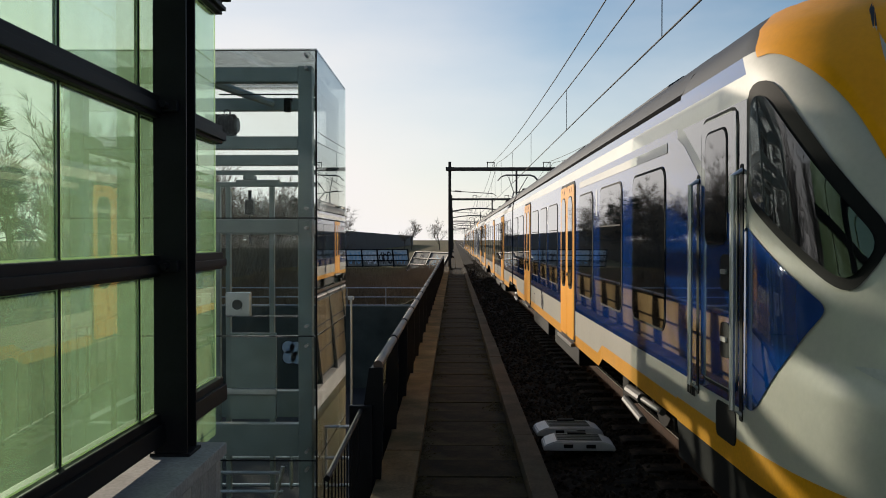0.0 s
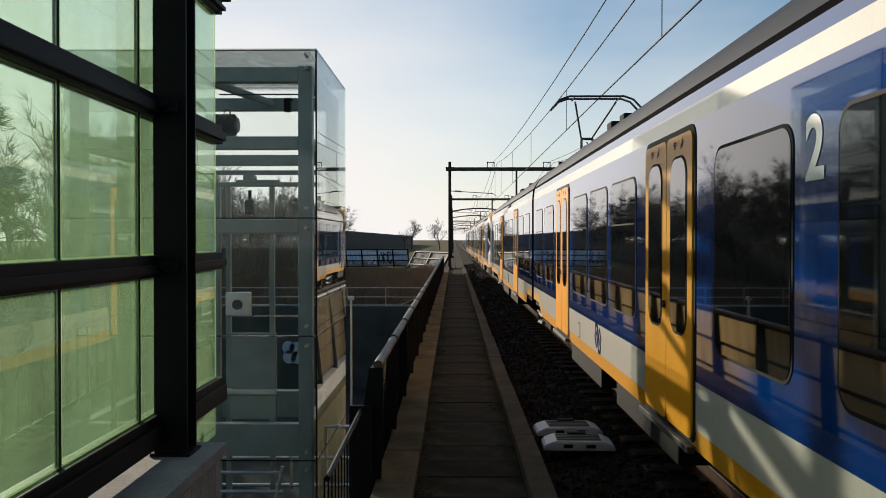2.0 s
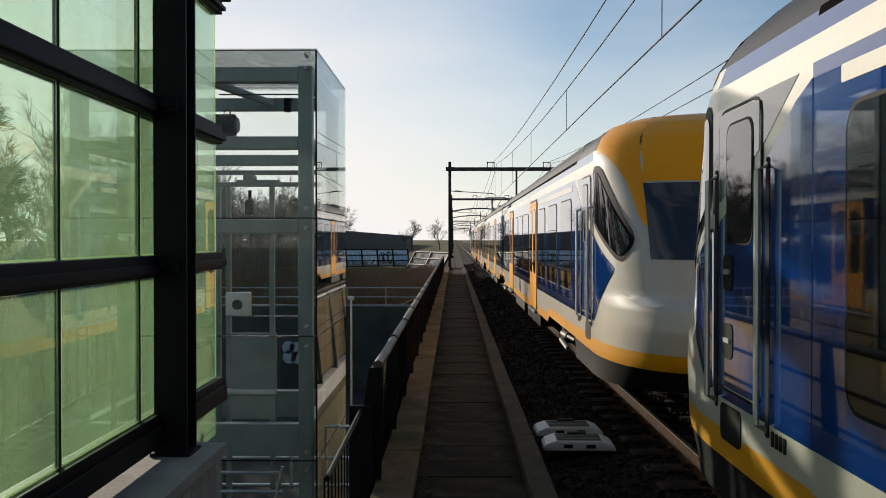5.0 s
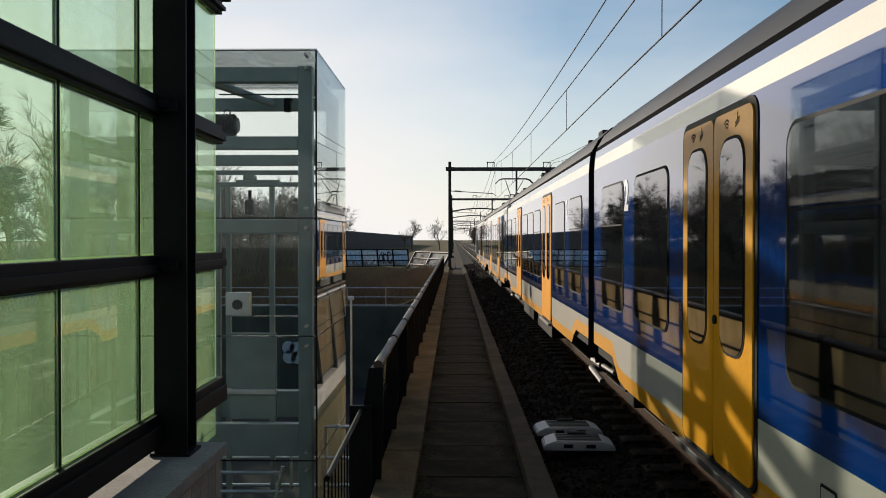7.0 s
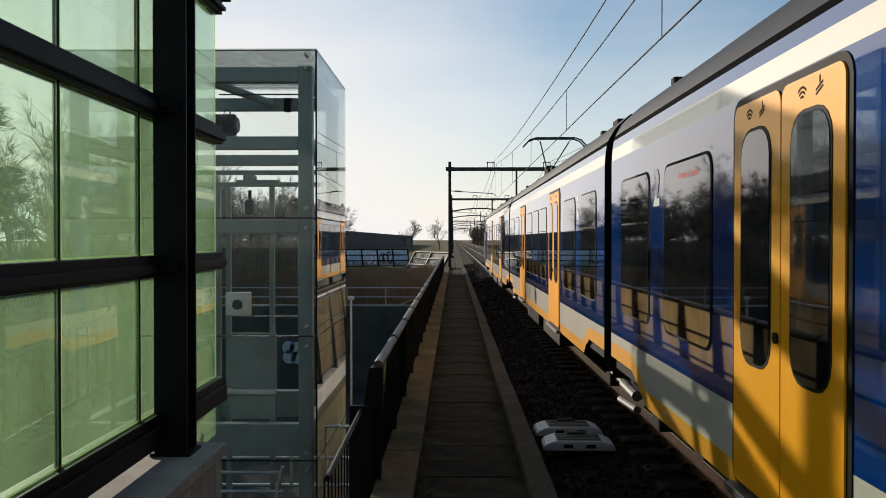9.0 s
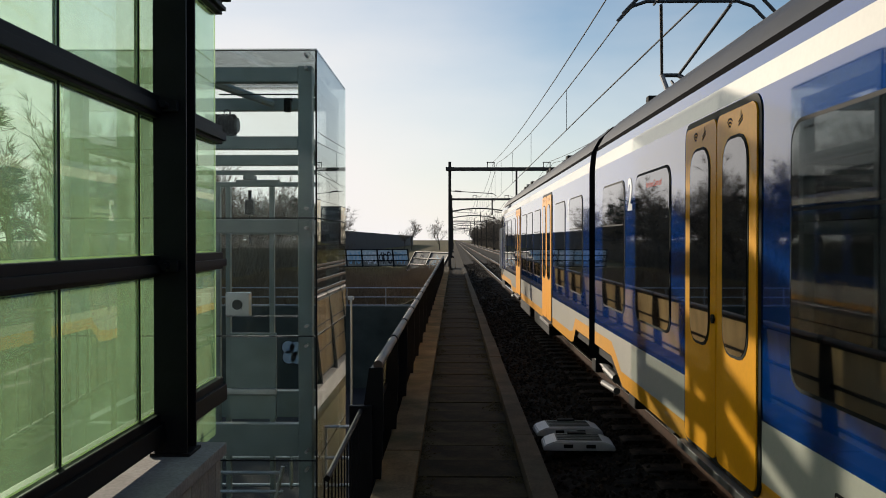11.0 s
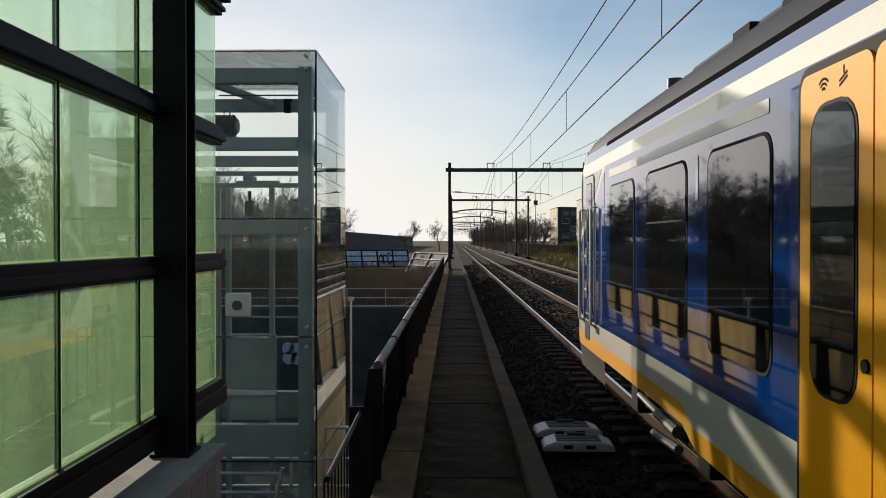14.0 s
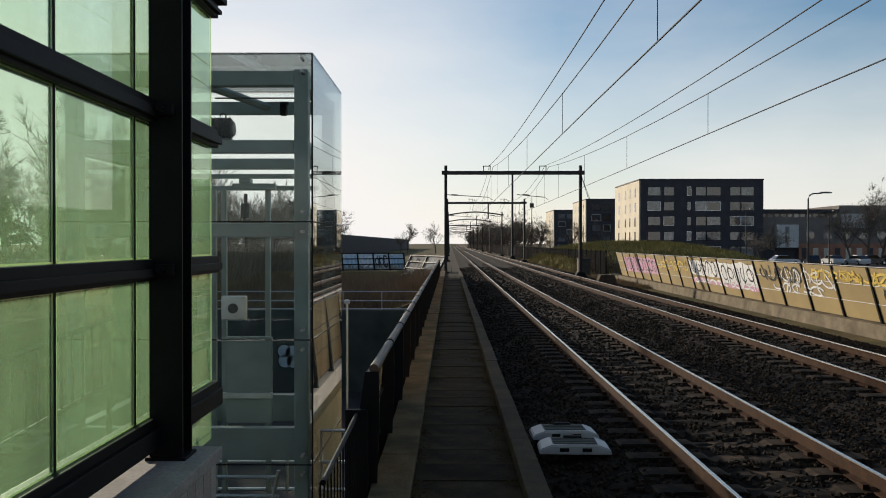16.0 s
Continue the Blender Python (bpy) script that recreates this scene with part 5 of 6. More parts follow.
def digit(ch, y, z, h, sgn, name, parent):
    """Class number painted on the side."""
    cu = bpy.data.curves.new("numeral", "FONT")
    cu.body, cu.size, cu.align_x = ch, h * 1.38, "CENTER"
    cu.offset = 0.012
    ob = new(name, cu)
    dg = bpy.context.evaluated_depsgraph_get()
    me = bpy.data.meshes.new_from_object(ob.evaluated_get(dg))
    bpy.data.objects.remove(ob)
    me.materials.clear()
    me.materials.append(M["numeral"])
    for p in me.polygons:
        p.use_smooth = False
    ob = new(name, me)
    ob.parent = parent
    ob.matrix_basis = Matrix.Translation((sgn * (HALF + 0.004), y, z)) @ (Euler((radians(90), 0, radians(90 * sgn))).to_matrix().to_4x4())
    tagged(ob, "white class numeral")


def door(car, y0, y1, sgn):
    d = B()
    side_plate(d, y0 - 0.05, y1 + 0.05, 0.64, 2.92, 0.12, sgn, 0.006, 0.05)
    frame_ob = part("door", d, M["rubber"], car, "double sliding passenger door")
    mid = (y0 + y1) / 2
    for a, b in ((y0, mid - 0.008), (mid + 0.008, y1)):
        bm = B()
        side_plate(bm, a, b, 0.67, 2.875, 0.07, sgn, 0.016, 0.03)
        part("leaf", bm, M["yellow"], frame_ob, "yellow sliding door leaf")
        c = (a + b) / 2
        bm = B()
        side_plate(bm, c - 0.235, c + 0.235, 1.38, 2.72, 0.16, sgn, 0.020, 0.02)
        part("seal", bm, M["rubber"], frame_ob)
        bm = B()
        side_plate(bm, c - 0.215, c + 0.215, 1.40, 2.70, 0.14, sgn, 0.024, 0.02)
        part("pane", bm, M["tinted"], frame_ob, "dark tinted pane")
        arcs = [[(c - 0.10 + r * math.cos(radians(t)), 2.765 + r * math.sin(radians(t))) for t in range(45, 136, 15)] for r in (0.02, 0.042, 0.064)]
        marks = [[(c + 0.06, 2.77), (c + 0.13, 2.80)], [(c + 0.06, 2.79), (c + 0.13, 2.82)], [(c + 0.10, 2.82), (c + 0.10, 2.85)]]
        for strokes in (arcs, marks):
            bm = stroke_mesh(strokes, 0.011, 0, lambda u, v: (sgn * (HALF + 0.0175), c + sgn * (u - c), v))
            part("pictogram", bm, M["bogie"], frame_ob, "small dark pictogram")
    bm = B()
    prism(bm, [(mid + 0.05 + 0.03 * math.cos(k), 1.58 + 0.03 * math.sin(k)) for k in (2 * math.pi * i / 12 for i in range(12))], "x", sgn * (HALF + 0.012), sgn * (HALF + 0.03))
    part("push_button", bm, M["rubber"], frame_ob)
    bm = B()
    box(bm, min(sgn * HALF, sgn * (HALF + 0.06)), max(sgn * HALF, sgn * (HALF + 0.06)), y0 - 0.05, y1 + 0.05, 0.585, 0.635, 0.006)
    part("step", bm, M["dark_steel"], frame_ob)


def window(car, y0, y1, sgn, vent=False):
    bm = B()
    side_plate(bm, y0, y1, 1.345, 2.69, 0.13, sgn, 0.005, 0.02)
    w = part("window", bm, M["rubber"], car)
    bm = B()
    side_plate(bm, y0 + 0.022, y1 - 0.022, 1.367, 2.668, 0.115, sgn, 0.009, 0.02)
    part("pane", bm, M["tinted"], w, "dark tinted window pane")
    if vent:
        bm = B()
        side_plate(bm, y0 + 0.05, y1 - 0.05, 2.235, 2.25, 0.005, sgn, 0.012, 0.01)
        part("vent_bar", bm, M["rubber"], w)


def logo(car, y, sgn):
    """Two interlocked bars of the operator's mark, as plain shapes."""
    bm, o = B(), HALF + 0.004
    half = [(-0.10, -0.12), (-0.20, 0.0), (-0.15, 0.15), (-0.05, 0.15), (0.02, 0.05), (0.10, -0.07)]
    hooks = [half, [(-u, -v) for u, v in half]]
    for pts in hooks:
        bm, prev = B(), None
        for k, (u, v) in enumerate(pts):
            (ua, va), (ub, vb) = pts[max(k - 1, 0)], pts[min(k + 1, len(pts) - 1)]
            n = Vector((va - vb, ub - ua)).normalized() * 0.027
            cur = [bm.verts.new((sgn * o, y + sgn * (u + f * n.x), 0.93 + v + f * n.y)) for f in (-1, 1)]
            if prev:
                bm.faces.new((prev[0], cur[0], cur[1], prev[1]))
            prev = cur
        part("emblem_stroke", bm, M["blue"], car, "dark blue emblem stroke")


def side_hatch(car, y, sgn):
    """Small dark-rimmed service hatch in the lower panel."""
    bm = B()
    side_plate(bm, y - 0.085, y + 0.085, 0.77, 0.97, 0.015, sgn, 0.003, 0.01)
    h = part("service_hatch", bm, M["rubber"], car)
    bm = B()
    side_plate(bm, y - 0.07, y + 0.07, 0.785, 0.955, 0.01, sgn, 0.006, 0.01)
    part("hatch_lid", bm, M["white"], h)


def led_display(car, y, sgn):
    """Lit destination in the top of a window."""
    cu = bpy.data.curves.new("destination", "FONT")
    cu.body, cu.size, cu.align_x = "Arnhem Centraal", 0.078, "CENTER"
    ob = new("destination_text", cu)
    me = bpy.data.meshes.new_from_object(ob.evaluated_get(bpy.context.evaluated_depsgraph_get()))
    bpy.data.objects.remove(ob)
    me.materials.clear()
    me.materials.append(M["led"])
    ob = new("destination_text", me)
    ob.parent = car
    ob.matrix_basis = Matrix.Translation((sgn * (HALF + 0.011), y, 2.545)) @ (Euler((radians(90), 0, radians(90 * sgn))).to_matrix().to_4x4())
    tagged(ob, "red lit destination lettering")


M["led"] = mat("red_led", (0.3, 0.03, 0.02), 0.6, vary=0.1, scale=20, fine=200, bump=0.0)
M["led"].node_tree.nodes["Principled BSDF"].inputs["Emission Color"].default_value = (1.0, 0.16, 0.08, 1)
M["led"].node_tree.nodes["Principled BSDF"].inputs["Emission Strength"].default_value = 0.35


def bogie(car, y):
    """Two-axle bogie with axle boxes, springs and a damper."""
    bm = B()
    for s in (-1, 1):
        prism(bm, [(y - 1.75, 0.50), (y - 1.0, 0.50), (y - 0.6, 0.38), (y + 0.6, 0.38), (y + 1.0, 0.50), (y + 1.75, 0.50), (y + 1.75, 0.68), (y + 0.7, 0.68), (y + 0.4, 0.60), (y - 0.4, 0.60), (y - 0.7, 0.68), (y - 1.75, 0.68)], "x", s * 0.93, s * 1.07)
    box(bm, -0.93, 0.93, y - 0.3, y + 0.3, 0.45, 0.62)
    b = part("bogie", bm, M["bogie"], car, "grimy two-axle bogie")
    for s in (-1, 1):
        for dy in (-1.25, 1.25):
            bm = B()
            box(bm, min(s * 1.05, s * 1.22), max(s * 1.05, s * 1.22), y + dy - 0.16, y + dy + 0.16, 0.28, 0.58, 0.03)
            part("axle_box", bm, M["bogie"], b)
            bm = B()
            tube(bm, [(s * 1.10, y + dy * 0.62, 0.40), (s * 1.10, y + dy * 0.62, 0.74)], 0.10, 10)
            part("spring", bm, M["bogie"], b)
        bm = B()
        tube(bm, [(s * 1.28, y - 0.75, 0.50), (s * 1.28, y - 0.1, 0.52)], 0.055, 10)
        tube(bm, [(s * 1.28, y - 0.1, 0.52), (s * 1.28, y + 0.7, 0.55)], 0.03, 10)
        part("damper", bm, M["damper"], b, "pale yaw damper")
        bm = B()
        tube(bm, [(s * 1.30, y - 0.85, 0.38), (s * 1.30, y + 0.0, 0.33)], 0.04, 10)
        part("damper", bm, M["damper"], b, "pale yaw damper")
    for dy in (-1.25, 1.25):
        bm = B()
        for s in (-1, 1):
            tube(bm, [(s * 0.69, 0, 0), (s * 0.80, 0, 0)], 0.43, 28)
            tube(bm, [(s * 0.66, 0, 0), (s * 0.69, 0, 0)], 0.46, 28)
            for k in range(6):
                a = math.pi * k / 3
                tube(bm, [(s * 0.80, 0.25 * math.cos(a), 0.25 * math.sin(a)), (s * 0.82, 0.25 * math.cos(a), 0.25 * math.sin(a))], 0.035, 8)
        tube(bm, [(-0.66, 0, 0), (0.66, 0, 0)], 0.09, 12)
        w = part("wheelset", bm, M["bogie"], car, "steel wheelset")
        w.location = (0, y + dy, 0.43)


def pantograph(car, y):
    bm = B()
    box(bm, -0.55, 0.55, y - 0.75, y + 0.75, 3.74, 3.80, 0.01)
    p = part("pantograph", bm, M["dark_steel"], car, "raised pantograph")
    k, t, zt = (0, y + 0.85, 4.48), (0, y - 0.45, 5.22), 5.24
    for s in (-1, 1):
        bm = B()
        tube(bm, [(s * 0.35, y - 0.65, 3.82), (s * 0.12, k[1], k[2])], 0.036, 8)
        part("lower_arm", bm, M["dark_steel"], p)
        bm = B()
        tube(bm, [(s * 0.12, k[1], k[2]), (s * 0.45, t[1], t[2] - 0.08)], 0.022, 8)
        part("upper_arm", bm, M["dark_steel"], p)
        bm = B()
        tube(bm, [(s * 0.42, y - 0.6, 3.6), (s * 0.42, y - 0.6, 3.75)], 0.07, 10)
        part("insulator", bm, M["porcelain"], p)
    for dy in (-0.18, 0.18):
        bm = B()
        tube(bm, [(-0.98, t[1] + dy, zt - 0.26), (-0.80, t[1] + dy, zt - 0.07), (-0.60, t[1] + dy, zt), (0.60, t[1] + dy, zt), (0.80, t[1] + dy, zt - 0.07), (0.98, t[1] + dy, zt - 0.26)], 0.024, 8)
        part("collector_strip", bm, M["dark_steel"], p)
    bm = B()
    for s in (-0.5, 0.5):
        tube(bm, [(s, t[1] - 0.2, zt - 0.04), (s, t[1] + 0.2, zt - 0.04)], 0.016, 6)
    part("head_frame", bm, M["dark_steel"], p)
    bm = B()
    tube(bm, [(0, y - 0.55, 3.80), (0, y + 0.1, 3.98), (0, k[1] - 0.08, k[2] - 0.1)], 0.02, 8)
    tube(bm, [(-0.12, k[1], k[2]), (0.12, k[1], k[2])], 0.03, 8)
    part("lift_rod", bm, M["dark_steel"], p)


def roof_gear(car, spans, seed):
    rnd = random.Random(seed)
    for y0, y1, w, h in spans:
        bm = B()
        prism(bm, [(-w, 3.48), (w, 3.48), (w * 0.93, 3.56 + h * 0.5), (w * 0.8, 3.58 + h), (-w * 0.8, 3.58 + h), (-w * 0.93, 3.56 + h * 0.5)], "y", y0, y1)
        g = part("roof_unit", bm, M["roof"], car, "grey roof equipment fairing")
        n = int((y1 - y0) / 0.5)
        for k in range(n):
            y = y0 + 0.25 + k * (y1 - y0 - 0.3) / n
            for s in (-1, 1):
                bm = B()
                box(bm, s * w * 0.90 - 0.03, s * w * 0.90 + 0.05, y, y + 0.30, 3.47 + h * 0.4, 3.52 + h * 0.5, 0.005)
                part("louvre", bm, M["rubber"], g)
    for k in range(16):
        y = 1.6 + 0.9 * k + rnd.uniform(-0.3, 0.3)
        bm = B()
        x = -rnd.uniform(0.75, 0.95)
        box(bm, x - 0.12, x + 0.12, y, y + rnd.uniform(0.12, 0.4), 3.48, 3.60 + rnd.uniform(0, 0.07), 0.015)
        part("roof_box", bm, M["bogie"], car)


def body_shell(car, y0, y1, bogies):
    """Sides in painted bands, roof and floor of a car between two ends."""
    low = skirt_low((y0, y1), bogies)
    for nm, za, zb, mt, fn, lab in (
            ("skirt", 0.60, lambda y: low(y) + 0.155, "skirt", low, "yellow lower band"),
            ("lower_panel", 0.76, 1.095, "white", lambda y: min(low(y) + 0.155, 1.09), "cream white lower panel"),
            ("side_wall", 1.095, 2.93, "blue", None, "glossy blue side"),
            ("stripe", 2.93, 3.06, "white", None, "white stripe under the roof"),
            ("upper_band", 3.06, 3.15, "blue", None, "blue band under the gutter"),
            ("gutter", 3.15, 3.20, "soot", None, "black gutter")):
        bm = B()
        for s in (-1, 1):
            band(bm, za, zb, y0, y1, s, fn, 60 if fn else 8)
        part(nm, bm, M[mt], car, lab)
    bm = B()
    n = 10
    rows = []
    for k in range(n + 1):
        y = y0 + (y1 - y0) * k / n
        rows.append([bm.verts.new((s * w, y, z)) for s, pts in ((-1, ROOF), (1, ROOF[-2::-1])) for z, w in pts])
    for a, b in zip(rows, rows[1:]):
        for k in range(len(a) - 1):
            bm.faces.new((a[k], a[k + 1], b[k + 1], b[k]))
    part("roof", bm, M["roof"], car, "grey curved roof", smooth=True)
    bm = B()
    box(bm, -1.40, 1.40, y0, y1, 0.72, 0.80)
    for s in (-1, 1):
        for a in (0.30, 0.52):
            ya, yb = y0 + (y1 - y0) * a, y0 + (y1 - y0) * (a + 0.16)
            box(bm, s * 1.15 - 0.2, s * 1.15 + 0.2, ya, yb, 0.28, 0.72, 0.02)
    part("underframe", bm, M["rubber"], car, "dark underframe with equipment boxes")


def end_wall(car, y):
    bm = B()
    o = [(s * w, z) for s, pts in ((1, SIDE + ROOF[1:]), (-1, (SIDE + ROOF[1:])[-2::-1])) for z, w in pts]
    bm.faces.new([bm.verts.new((x, y, z)) for x, z in o])
    part("end_wall", bm, M["rubber"], car)


def bellows(car, ya, yb):
    """Pleated rubber gangway filling the joint."""
    bm = B()
    n = 5
    o = [(s * (w - 0.10), z) for s, pts in ((1, SIDE + ROOF[1:]), (-1, (SIDE + ROOF[1:])[-2::-1])) for z, w in pts]
    rings = []
    for k in range(n + 1):
        f = 1.0 if k % 2 else 0.96
        rings.append([bm.verts.new((x * f, ya + (yb - ya) * k / n, 0.7 + (z - 0.6) * 0.98)) for x, z in o])
    for a, b in zip(rings, rings[1:]):
        for k in range(len(o)):
            bm.faces.new((a[k], a[(k + 1) % len(o)], b[(k + 1) % len(o)], b[k]))
    part("gangway_bellows", bm, M["rubber"], car, "black pleated gangway")


JOINT = 0.215
WIN_END = [(0.75, 2.0), (2.5, 3.78), (6.15, 7.45), (7.85, 9.0), (9.3, 10.6), (12.95, 14.1), (14.6, 15.9), (16.4, 17.65)]
DOOR_END = [(4.26, 5.70), (11.11, 12.55)]
WIN_MID = [(0.75, 2.0), (2.5, 3.78), (6.15, 7.42), (7.62, 8.85), (9.05, 10.32), (12.69, 13.97), (14.47, 15.72)]
DOOR_MID = [(4.26, 5.70), (10.77, 12.21)]


def cab(car):
    """Rounded cab: raked dark windscreen, yellow brow and white cheeks."""
    zs = [0.45, 0.60] + [0.60 + 0.06 * k for k in range(1, 52)]
    T = [(k / 56) ** 1.25 for k in range(57)]
    kinds = {"cheek": ("white", "white painted cab cheek"), "apron": ("skirt", "yellow lower apron"), "chin": ("rubber", "dark underrun"), "roof": ("roof", "grey cab roof"), "band": ("blue", "blue band under the gutter")}
    meshes = {k: B() for k in kinds}

    def kind(t, y, z):
        return "chin" if z < 0.72 else "apron" if z < 0.90 else "roof" if z > 3.2 else "cheek"
    for za, zb in zip(zs, zs[1:]):
        for ta, tb in zip(T, T[1:]):
            x, y = cab_point((ta + tb) / 2, (za + zb) / 2)
            k = kind((ta + tb) / 2, y, (za + zb) / 2)
            for s in (-1, 1):
                pts = [(s * x, y, z) for (x, y), z in ((cab_point(ta, za), za), (cab_point(tb, za), za), (cab_point(tb, zb), zb), (cab_point(ta, zb), zb))]
                meshes[k].faces.new([meshes[k].verts.new(p) for p in pts])
        for s in (-1, 1):
            x0, y0 = cab_point(0, za)
            x1, y1 = cab_point(0, zb)
            k = "chin" if zb <= 0.73 else "apron" if zb <= 0.91 else "roof" if za > 3.17 else "band" if za > 3.05 else "cheek"
            if y0 > 18.0 and y1 > 18.0:
                meshes[k].faces.new([meshes[k].verts.new(p) for p in ((s * x0, 18.0, za), (s * x0, y0, za), (s * x1, y1, zb), (s * x1, 18.0, zb))])

    def skin_x(y, z):
        """Half width of the cab skin at a point of its side view."""
        w, yn, ys = half_at(z, 0), nose(z), min(19.5, nose(z) - 0.9)
        if y <= ys:
            return w
        a = math.asin(min(1.0, ((y - ys) / (yn - ys)) ** (1 / 0.9)))
        return w * max(0.0, math.cos(a)) ** 0.62

    def patch(poly, off, s):
        """A piece of skin with the given outline in side view, laid on the cab."""
        bm = B()
        bm.faces.new([bm.verts.new((0, y, z)) for y, z in poly])
        for k in range(60):
            for co, no in (((0, 19.3 + 0.04 * k, 0), (0, 1, 0)), ((0, 0, 1.0 + 0.05 * k), (0, 0, 1))):
                bmesh.ops.bisect_plane(bm, geom=list(bm.verts) + list(bm.edges) + list(bm.faces), plane_co=co, plane_no=no)
        for v in bm.verts:
            y, z = v.co.y, v.co.z
            v.co = (s * (skin_x(y, z) + off), y + off * 0.6, z)
        return bm

    def soft(poly, r, n=4):
        """Round the corners of an outline."""
        out = []
        for (a, b, c) in zip(poly[-1:] + poly[:-1], poly, poly[1:] + poly[:1]):
            a, b, c = Vector(a), Vector(b), Vector(c)
            p, q = b + (a - b).normalized() * min(r, (a - b).length * 0.45), b + (c - b).normalized() * min(r, (c - b).length * 0.45)
            out += [tuple((1 - t) ** 2 * p + 2 * t * (1 - t) * b + t * t * q) for t in (k / n for k in range(n + 1))]
        return out
    rim = soft([(19.54, 2.98), (19.82, 2.98), (20.64, 2.10), (20.52, 1.86), (20.40, 1.85), (19.54, 2.32)], 0.14)
    screen = soft([(19.59, 2.90), (19.76, 2.90), (20.58, 2.08), (20.49, 1.92), (20.40, 1.91), (19.59, 2.355)], 0.11)
    flash = soft([(19.50, 2.19), (20.36, 1.76), (19.66, 1.115), (19.50, 1.115)], 0.08)
    lens = soft([(20.50, 1.51), (21.0, 1.52), (21.16, 1.44), (21.10, 1.38), (20.85, 1.40)], 0.06)
    for s in (-1, 1):
        part("screen_surround", patch(rim, 0.006, s), M["rubber"], car, "black screen surround", smooth=True)
        part("side_screen", patch(screen, 0.012, s), M["tinted"], car, "dark swept side screen", smooth=True)
        part("headlight", patch(lens, 0.012, s), M["cover"], car, "long swept headlight lens", smooth=True)
        part("blue_flash", patch(flash, 0.006, s), M["blue"], car, "blue flash below the side screen", smooth=True)
    brow, front = B(), B()
    for bm, rows, low_z, high in ((brow, 26, lambda y: 3.13 - max(0.0, y - 19.70) * 0.15 - max(0.0, y - 19.70) ** 2 * 0.85, 3.672), (front, 12, lambda y: 1.88, 2.72)):
        for s in (-1, 1):
            grid = []
            for t in [0.11 + 0.89 * k / 40 for k in range(41)] if bm is brow else [0.60 + 0.4 * k / 16 for k in range(17)]:
                z0 = 2.4
                for _ in range(30):
                    z0 = 0.5 * z0 + 0.5 * max((2.25 if t < 0.6 else 2.74) if bm is brow else 1.88, low_z(cab_point(t, z0)[1]))
                col = []
                for k in range(rows + 1):
                    z = z0 + (high - z0) * k / rows
                    x, y = cab_point(t, z)
                    col.append(bm.verts.new((s * (x + 0.004), y + 0.004, z + 0.002)))
                grid.append(col)
            for a, b in zip(grid, grid[1:]):
                for k in range(rows):
                    bm.faces.new((a[k], b[k], b[k + 1], a[k + 1]))
    part("brow", brow, M["yellow"], car, "yellow nose panel over the screen", smooth=True)
    part("windscreen", front, M["tinted"], car, "dark raked windscreen", smooth=True)
    strip = meshes.pop("band")
    halves = {-1: B(), 1: B()}
    for f in strip.faces:
        side = halves[-1 if f.calc_center_median().x < 0 else 1]
        side.faces.new([side.verts.new(v.co) for v in f.verts])
    strip.free()
    for bm in halves.values():
        part("cab_band", bm, M["blue"], car, "blue band under the gutter")
    for k in ("cheek", "apron", "chin", "roof"):
        bmesh.ops.remove_doubles(meshes[k], verts=meshes[k].verts, dist=0.0005)
        part("cab_" + k, meshes[k], M[kinds[k][0]], car, kinds[k][1], smooth=True)
    bm = B()
    tube(bm, [(-0.6, 18.2, 3.60), (-0.6, 18.2, 3.95)], 0.09, 10)
    part("aerial", bm, M["dark_steel"], car)
    bm = B()
    box(bm, -0.75, -0.45, 18.5, 18.8, 3.6, 3.78, 0.02)
    part("horn", bm, M["dark_steel"], car)
    # blue wedge behind the cab door, cab door, handrails, lamps
    for s in (-1, 1):
        bm = B()
        prism(bm, [(18.0, 1.095), (19.50, 1.095), (19.50, 2.15), (19.23, 2.26), (18.70, 2.46), (18.2, 2.78), (18.0, 2.86)], "x", s * (HALF - 0.02), s * (HALF + 0.003))
        part("blue_wedge", bm, M["blue"], car, "blue wedge ahead of the last window")
        bm = B()
        prism(bm, [(18.16, 2.91), (19.53, 2.91), (19.53, 2.25), (19.23, 2.38), (18.70, 2.58)], "x", s * (HALF - 0.02), s * (HALF + 0.003))
        part("grey_wedge", bm, M["silver"], car, "silver grey panel round the cab door head")
        bm = B()
        side_plate(bm, 18.64, 19.40, 1.15, 2.90, 0.12, s, 0.006, 0.03)
        d = part("cab_door", bm, M["rubber"], car, "driver's door")
        bm = B()
        side_plate(bm, 18.66, 19.38, 1.17, 2.88, 0.11, s, 0.010, 0.03)
        part("leaf", bm, M["white"], d)
        bm = B()
        prism(bm, soft([(18.67, 1.18), (19.37, 1.18), (19.37, 2.20), (19.23, 2.26), (18.70, 2.46), (18.67, 2.47)], 0.03), "x", s * (HALF - 0.01), s * (HALF + 0.013))
        part("blue_field", bm, M["blue"], d, "blue lower field")
        bm = B()
        prism(bm, soft([(18.67, 2.87), (19.37, 2.87), (19.37, 2.32), (19.23, 2.38), (18.70, 2.58), (18.67, 2.59)], 0.03), "x", s * (HALF - 0.01), s * (HALF + 0.013))
        part("grey_field", bm, M["silver"], d, "silver grey upper field")
        bm = B()
        side_plate(bm, 18.76, 19.22, 2.06, 2.80, 0.09, s, 0.017, 0.02)
        part("pane_seal", bm, M["rubber"], d)
        bm = B()
        side_plate(bm, 18.775, 19.205, 2.075, 2.785, 0.08, s, 0.020, 0.02)
        part("pane", bm, M["tinted"], d)
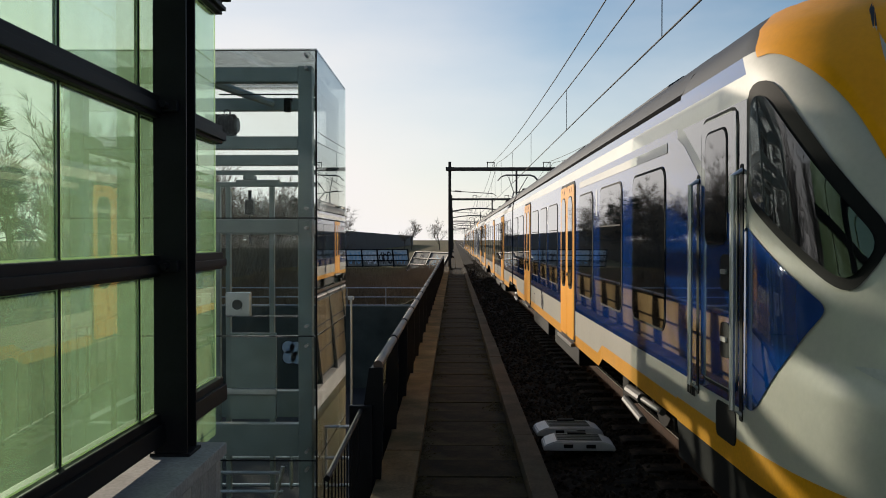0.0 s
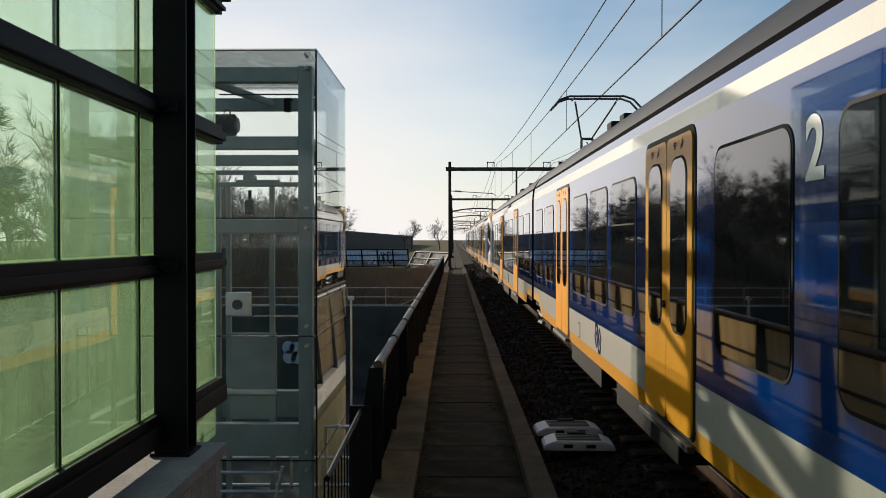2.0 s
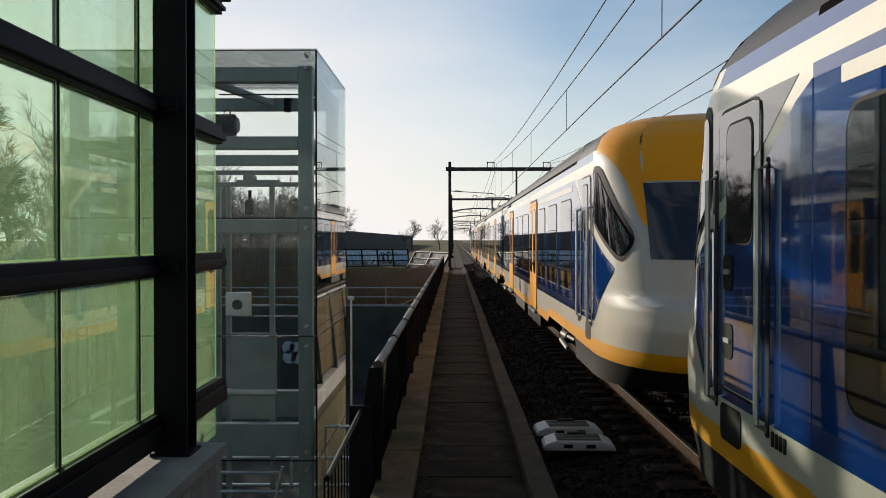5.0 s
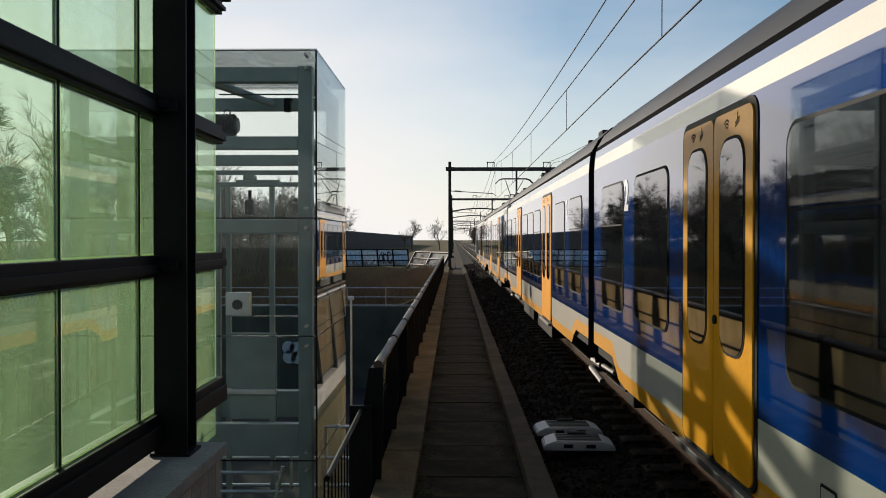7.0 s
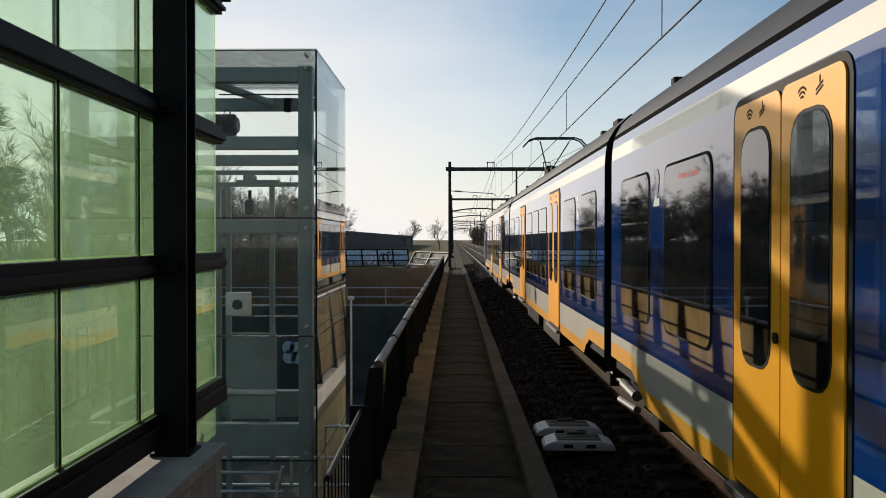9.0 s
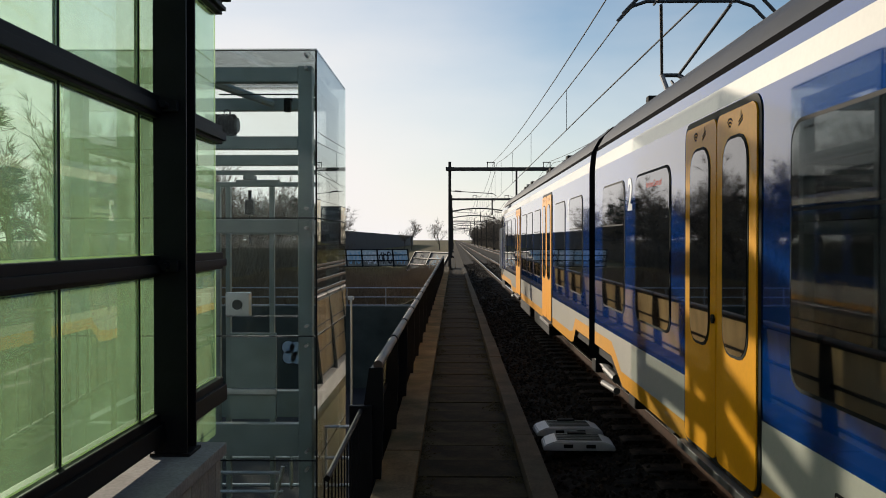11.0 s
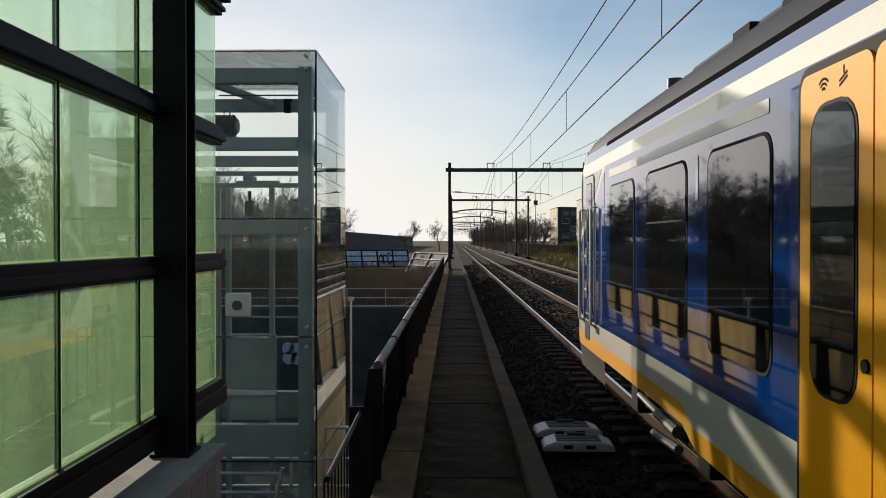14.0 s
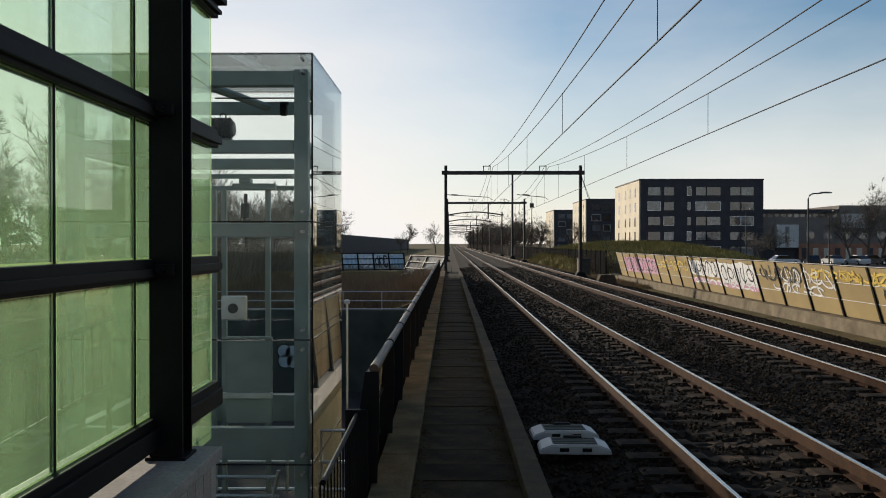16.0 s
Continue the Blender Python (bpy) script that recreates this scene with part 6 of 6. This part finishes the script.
        for z0, z1 in ((1.78, 2.00), (1.36, 1.58)):
            bm = B()
            side_plate(bm, 19.10, 19.28, z0, z1, 0.05, s, 0.018, 0.01)
            part("handle_recess", bm, M["rubber"], d)
            bm = B()
            side_plate(bm, 19.13, 19.24, z0 + 0.10, z0 + 0.13, 0.01, s, 0.03, 0.02)
            part("handle", bm, M["alu"], d)
        for y in (18.57, 19.46):
            bm = B()
            o = s * (HALF + 0.06)
            tube(bm, [(s * HALF, y, 1.06), (o, y, 1.09), (o, y, 2.47), (s * HALF, y, 2.50)], 0.018, 8)
            part("grab_rail", bm, M["alu"], car)
            bm = B()
            side_plate(bm, y - 0.035, y + 0.02, 1.02, 2.54, 0.02, s, 0.006, 0.02)
            part("rail_recess", bm, M["rubber"], car)
        bm = B()
        side_plate(bm, 18.98, 19.36, 0.84, 1.07, 0.05, s, 0.006, 0.02)
        part("step_well", bm, M["rubber"], car)
        bm = B()
        for k in range(4):
            side_plate(bm, 18.30 + 0.055 * k, 18.335 + 0.055 * k, 0.99, 1.07, 0.005, s, 0.006, 0.01)
        part("unit_number", bm, M["rubber"], car, "dark number bars")
    bm = B()
    tube(bm, [(0, 20.9, 0.9), (0, 21.75, 0.9)], 0.14, 12)
    box(bm, -0.25, 0.25, 21.5, 21.85, 0.72, 1.08, 0.04)
    part("coupler", bm, M["bogie"], car, "centre coupler")


def end_car(panto):
    car = thing("rail_car", "blue and white driving car with yellow doors", "train car", (0, 0, 0), "cars of the train")
    body_shell(car, JOINT, 18.0, (0.0, 16.2))
    end_wall(car, JOINT + 0.01)
    bellows(car, 0.0, JOINT)
    cab(car)
    for s in (-1, 1):
        for i, (a, b) in enumerate(WIN_END):
            window(car, a, b, s, i % 2 == 0)
        for a, b in DOOR_END:
            door(car, a, b, s)
        digit("2", 2.13, 2.385, 0.305, s, "numeral", car)
        digit("2", 9.15, 2.385, 0.305, s, "numeral", car)
        digit("1", 14.35, 2.385, 0.305, s, "numeral", car)
        bm = B()
        side_plate(bm, 13.0, 17.7, 2.78, 2.86, 0.01, s, 0.004, 0.01)
        part("class_stripe", bm, M["white"], car, "pale first class stripe")
        logo(car, 8.2, s)
        side_hatch(car, 8.2 - 1.55 * s, s)
    bogie(car, 0.0)
    bogie(car, 16.2)
    roof_gear(car, [(6.5, 9.5, 1.05, 0.16), (11.2, 16.0, 1.08, 0.14)], 3)
    if panto:
        pantograph(car, panto)
    return car


def mid_car(panto):
    car = thing("rail_car", "blue and white intermediate car with yellow doors", "train car", (0, 0, 0), "cars of the train")
    body_shell(car, JOINT, PITCH - JOINT, (0.0, PITCH))
    for y in (JOINT + 0.01, PITCH - JOINT - 0.01):
        end_wall(car, y)
    bellows(car, 0.0, JOINT)
    bellows(car, PITCH - JOINT, PITCH)
    for s in (-1, 1):
        for i, (a, b) in enumerate(WIN_MID):
            window(car, a, b, s, i % 2 == 0)
        for a, b in DOOR_MID:
            door(car, a, b, s)
        digit("2", 2.25, 2.385, 0.305, s, "numeral", car)
        digit("2", PITCH - 2.25, 2.385, 0.305, s, "numeral", car)
        logo(car, 8.23, s)
        side_hatch(car, 8.23 - 1.5 * s, s)
        led_display(car, 13.23, s)
    roof_gear(car, [(2.5, 4.5, 1.0, 0.12), (9.5, 14.0, 1.05, 0.15)], 5)
    if panto:
        pantograph(car, panto)
    return car


G = [24.47, 24.47 + PITCH, 84.80, 84.80 + PITCH, 84.80 + 2 * PITCH]
first, tail = end_car(0), end_car(1.1)
mid, mid_plain = mid_car(0), mid_car(0)
bogie(mid_plain, 0.0)
CARS = [(first, G[0], 180), (mid, G[0], 0), (tail, G[1], 0), (copy_thing(first, pose(0, 0, 0)), G[2], 180),
        (copy_thing(mid, pose(0, 0, 0)), G[2], 0), (mid_plain, G[3], 0), (copy_thing(tail, pose(0, 0, 0)), G[4], 0)]
TRAVEL = [(0.0, 0.0), (0.5, 5.8), (1.0, 11.53), (1.5, 17.17), (2.0, 22.71), (2.5, 28.2), (3.0, 33.69), (3.5, 39.19), (4.0, 44.65), (4.5, 49.9), (5.0, 54.9), (5.5, 59.8), (6.0, 64.65), (6.5, 69.45), (7.0, 74.3), (7.5, 78.93), (8.0, 83.4), (8.5, 87.72), (9.0, 91.9), (9.5, 96.04), (10.0, 99.93), (10.5, 103.68), (11.0, 107.3), (11.5, 110.82), (12.0, 114.22), (12.5, 117.47), (13.0, 120.54), (13.5, 123.42), (14.0, 126.15), (14.5, 128.7), (15.0, 131.07), (15.5, 133.27), (16.0, 135.37)]


def motions():
    """The train rolls past towards the station, slowing down."""
    for car, u, turn in CARS:
        walk(car, [(t, pose(TRACKS[0], u - s, 0, 0, 0, turn)) for t, s in TRAVEL])
        way = 1 if turn == 0 else -1
        for w in [o for o in car.children if o.name.startswith("wheelset")]:
            y, rows = w.location.y, []
            for k in range(481):
                t = k / 30
                (ta, sa), (tb, sb) = next(p for p in zip(TRAVEL, TRAVEL[1:]) if t <= p[1][0])
                rows.append((t, pose(0, y, 0.43, math.degrees(way * (sa + (sb - sa) * (t - ta) / (tb - ta)) / 0.43))))
            walk(w, rows)


motions()
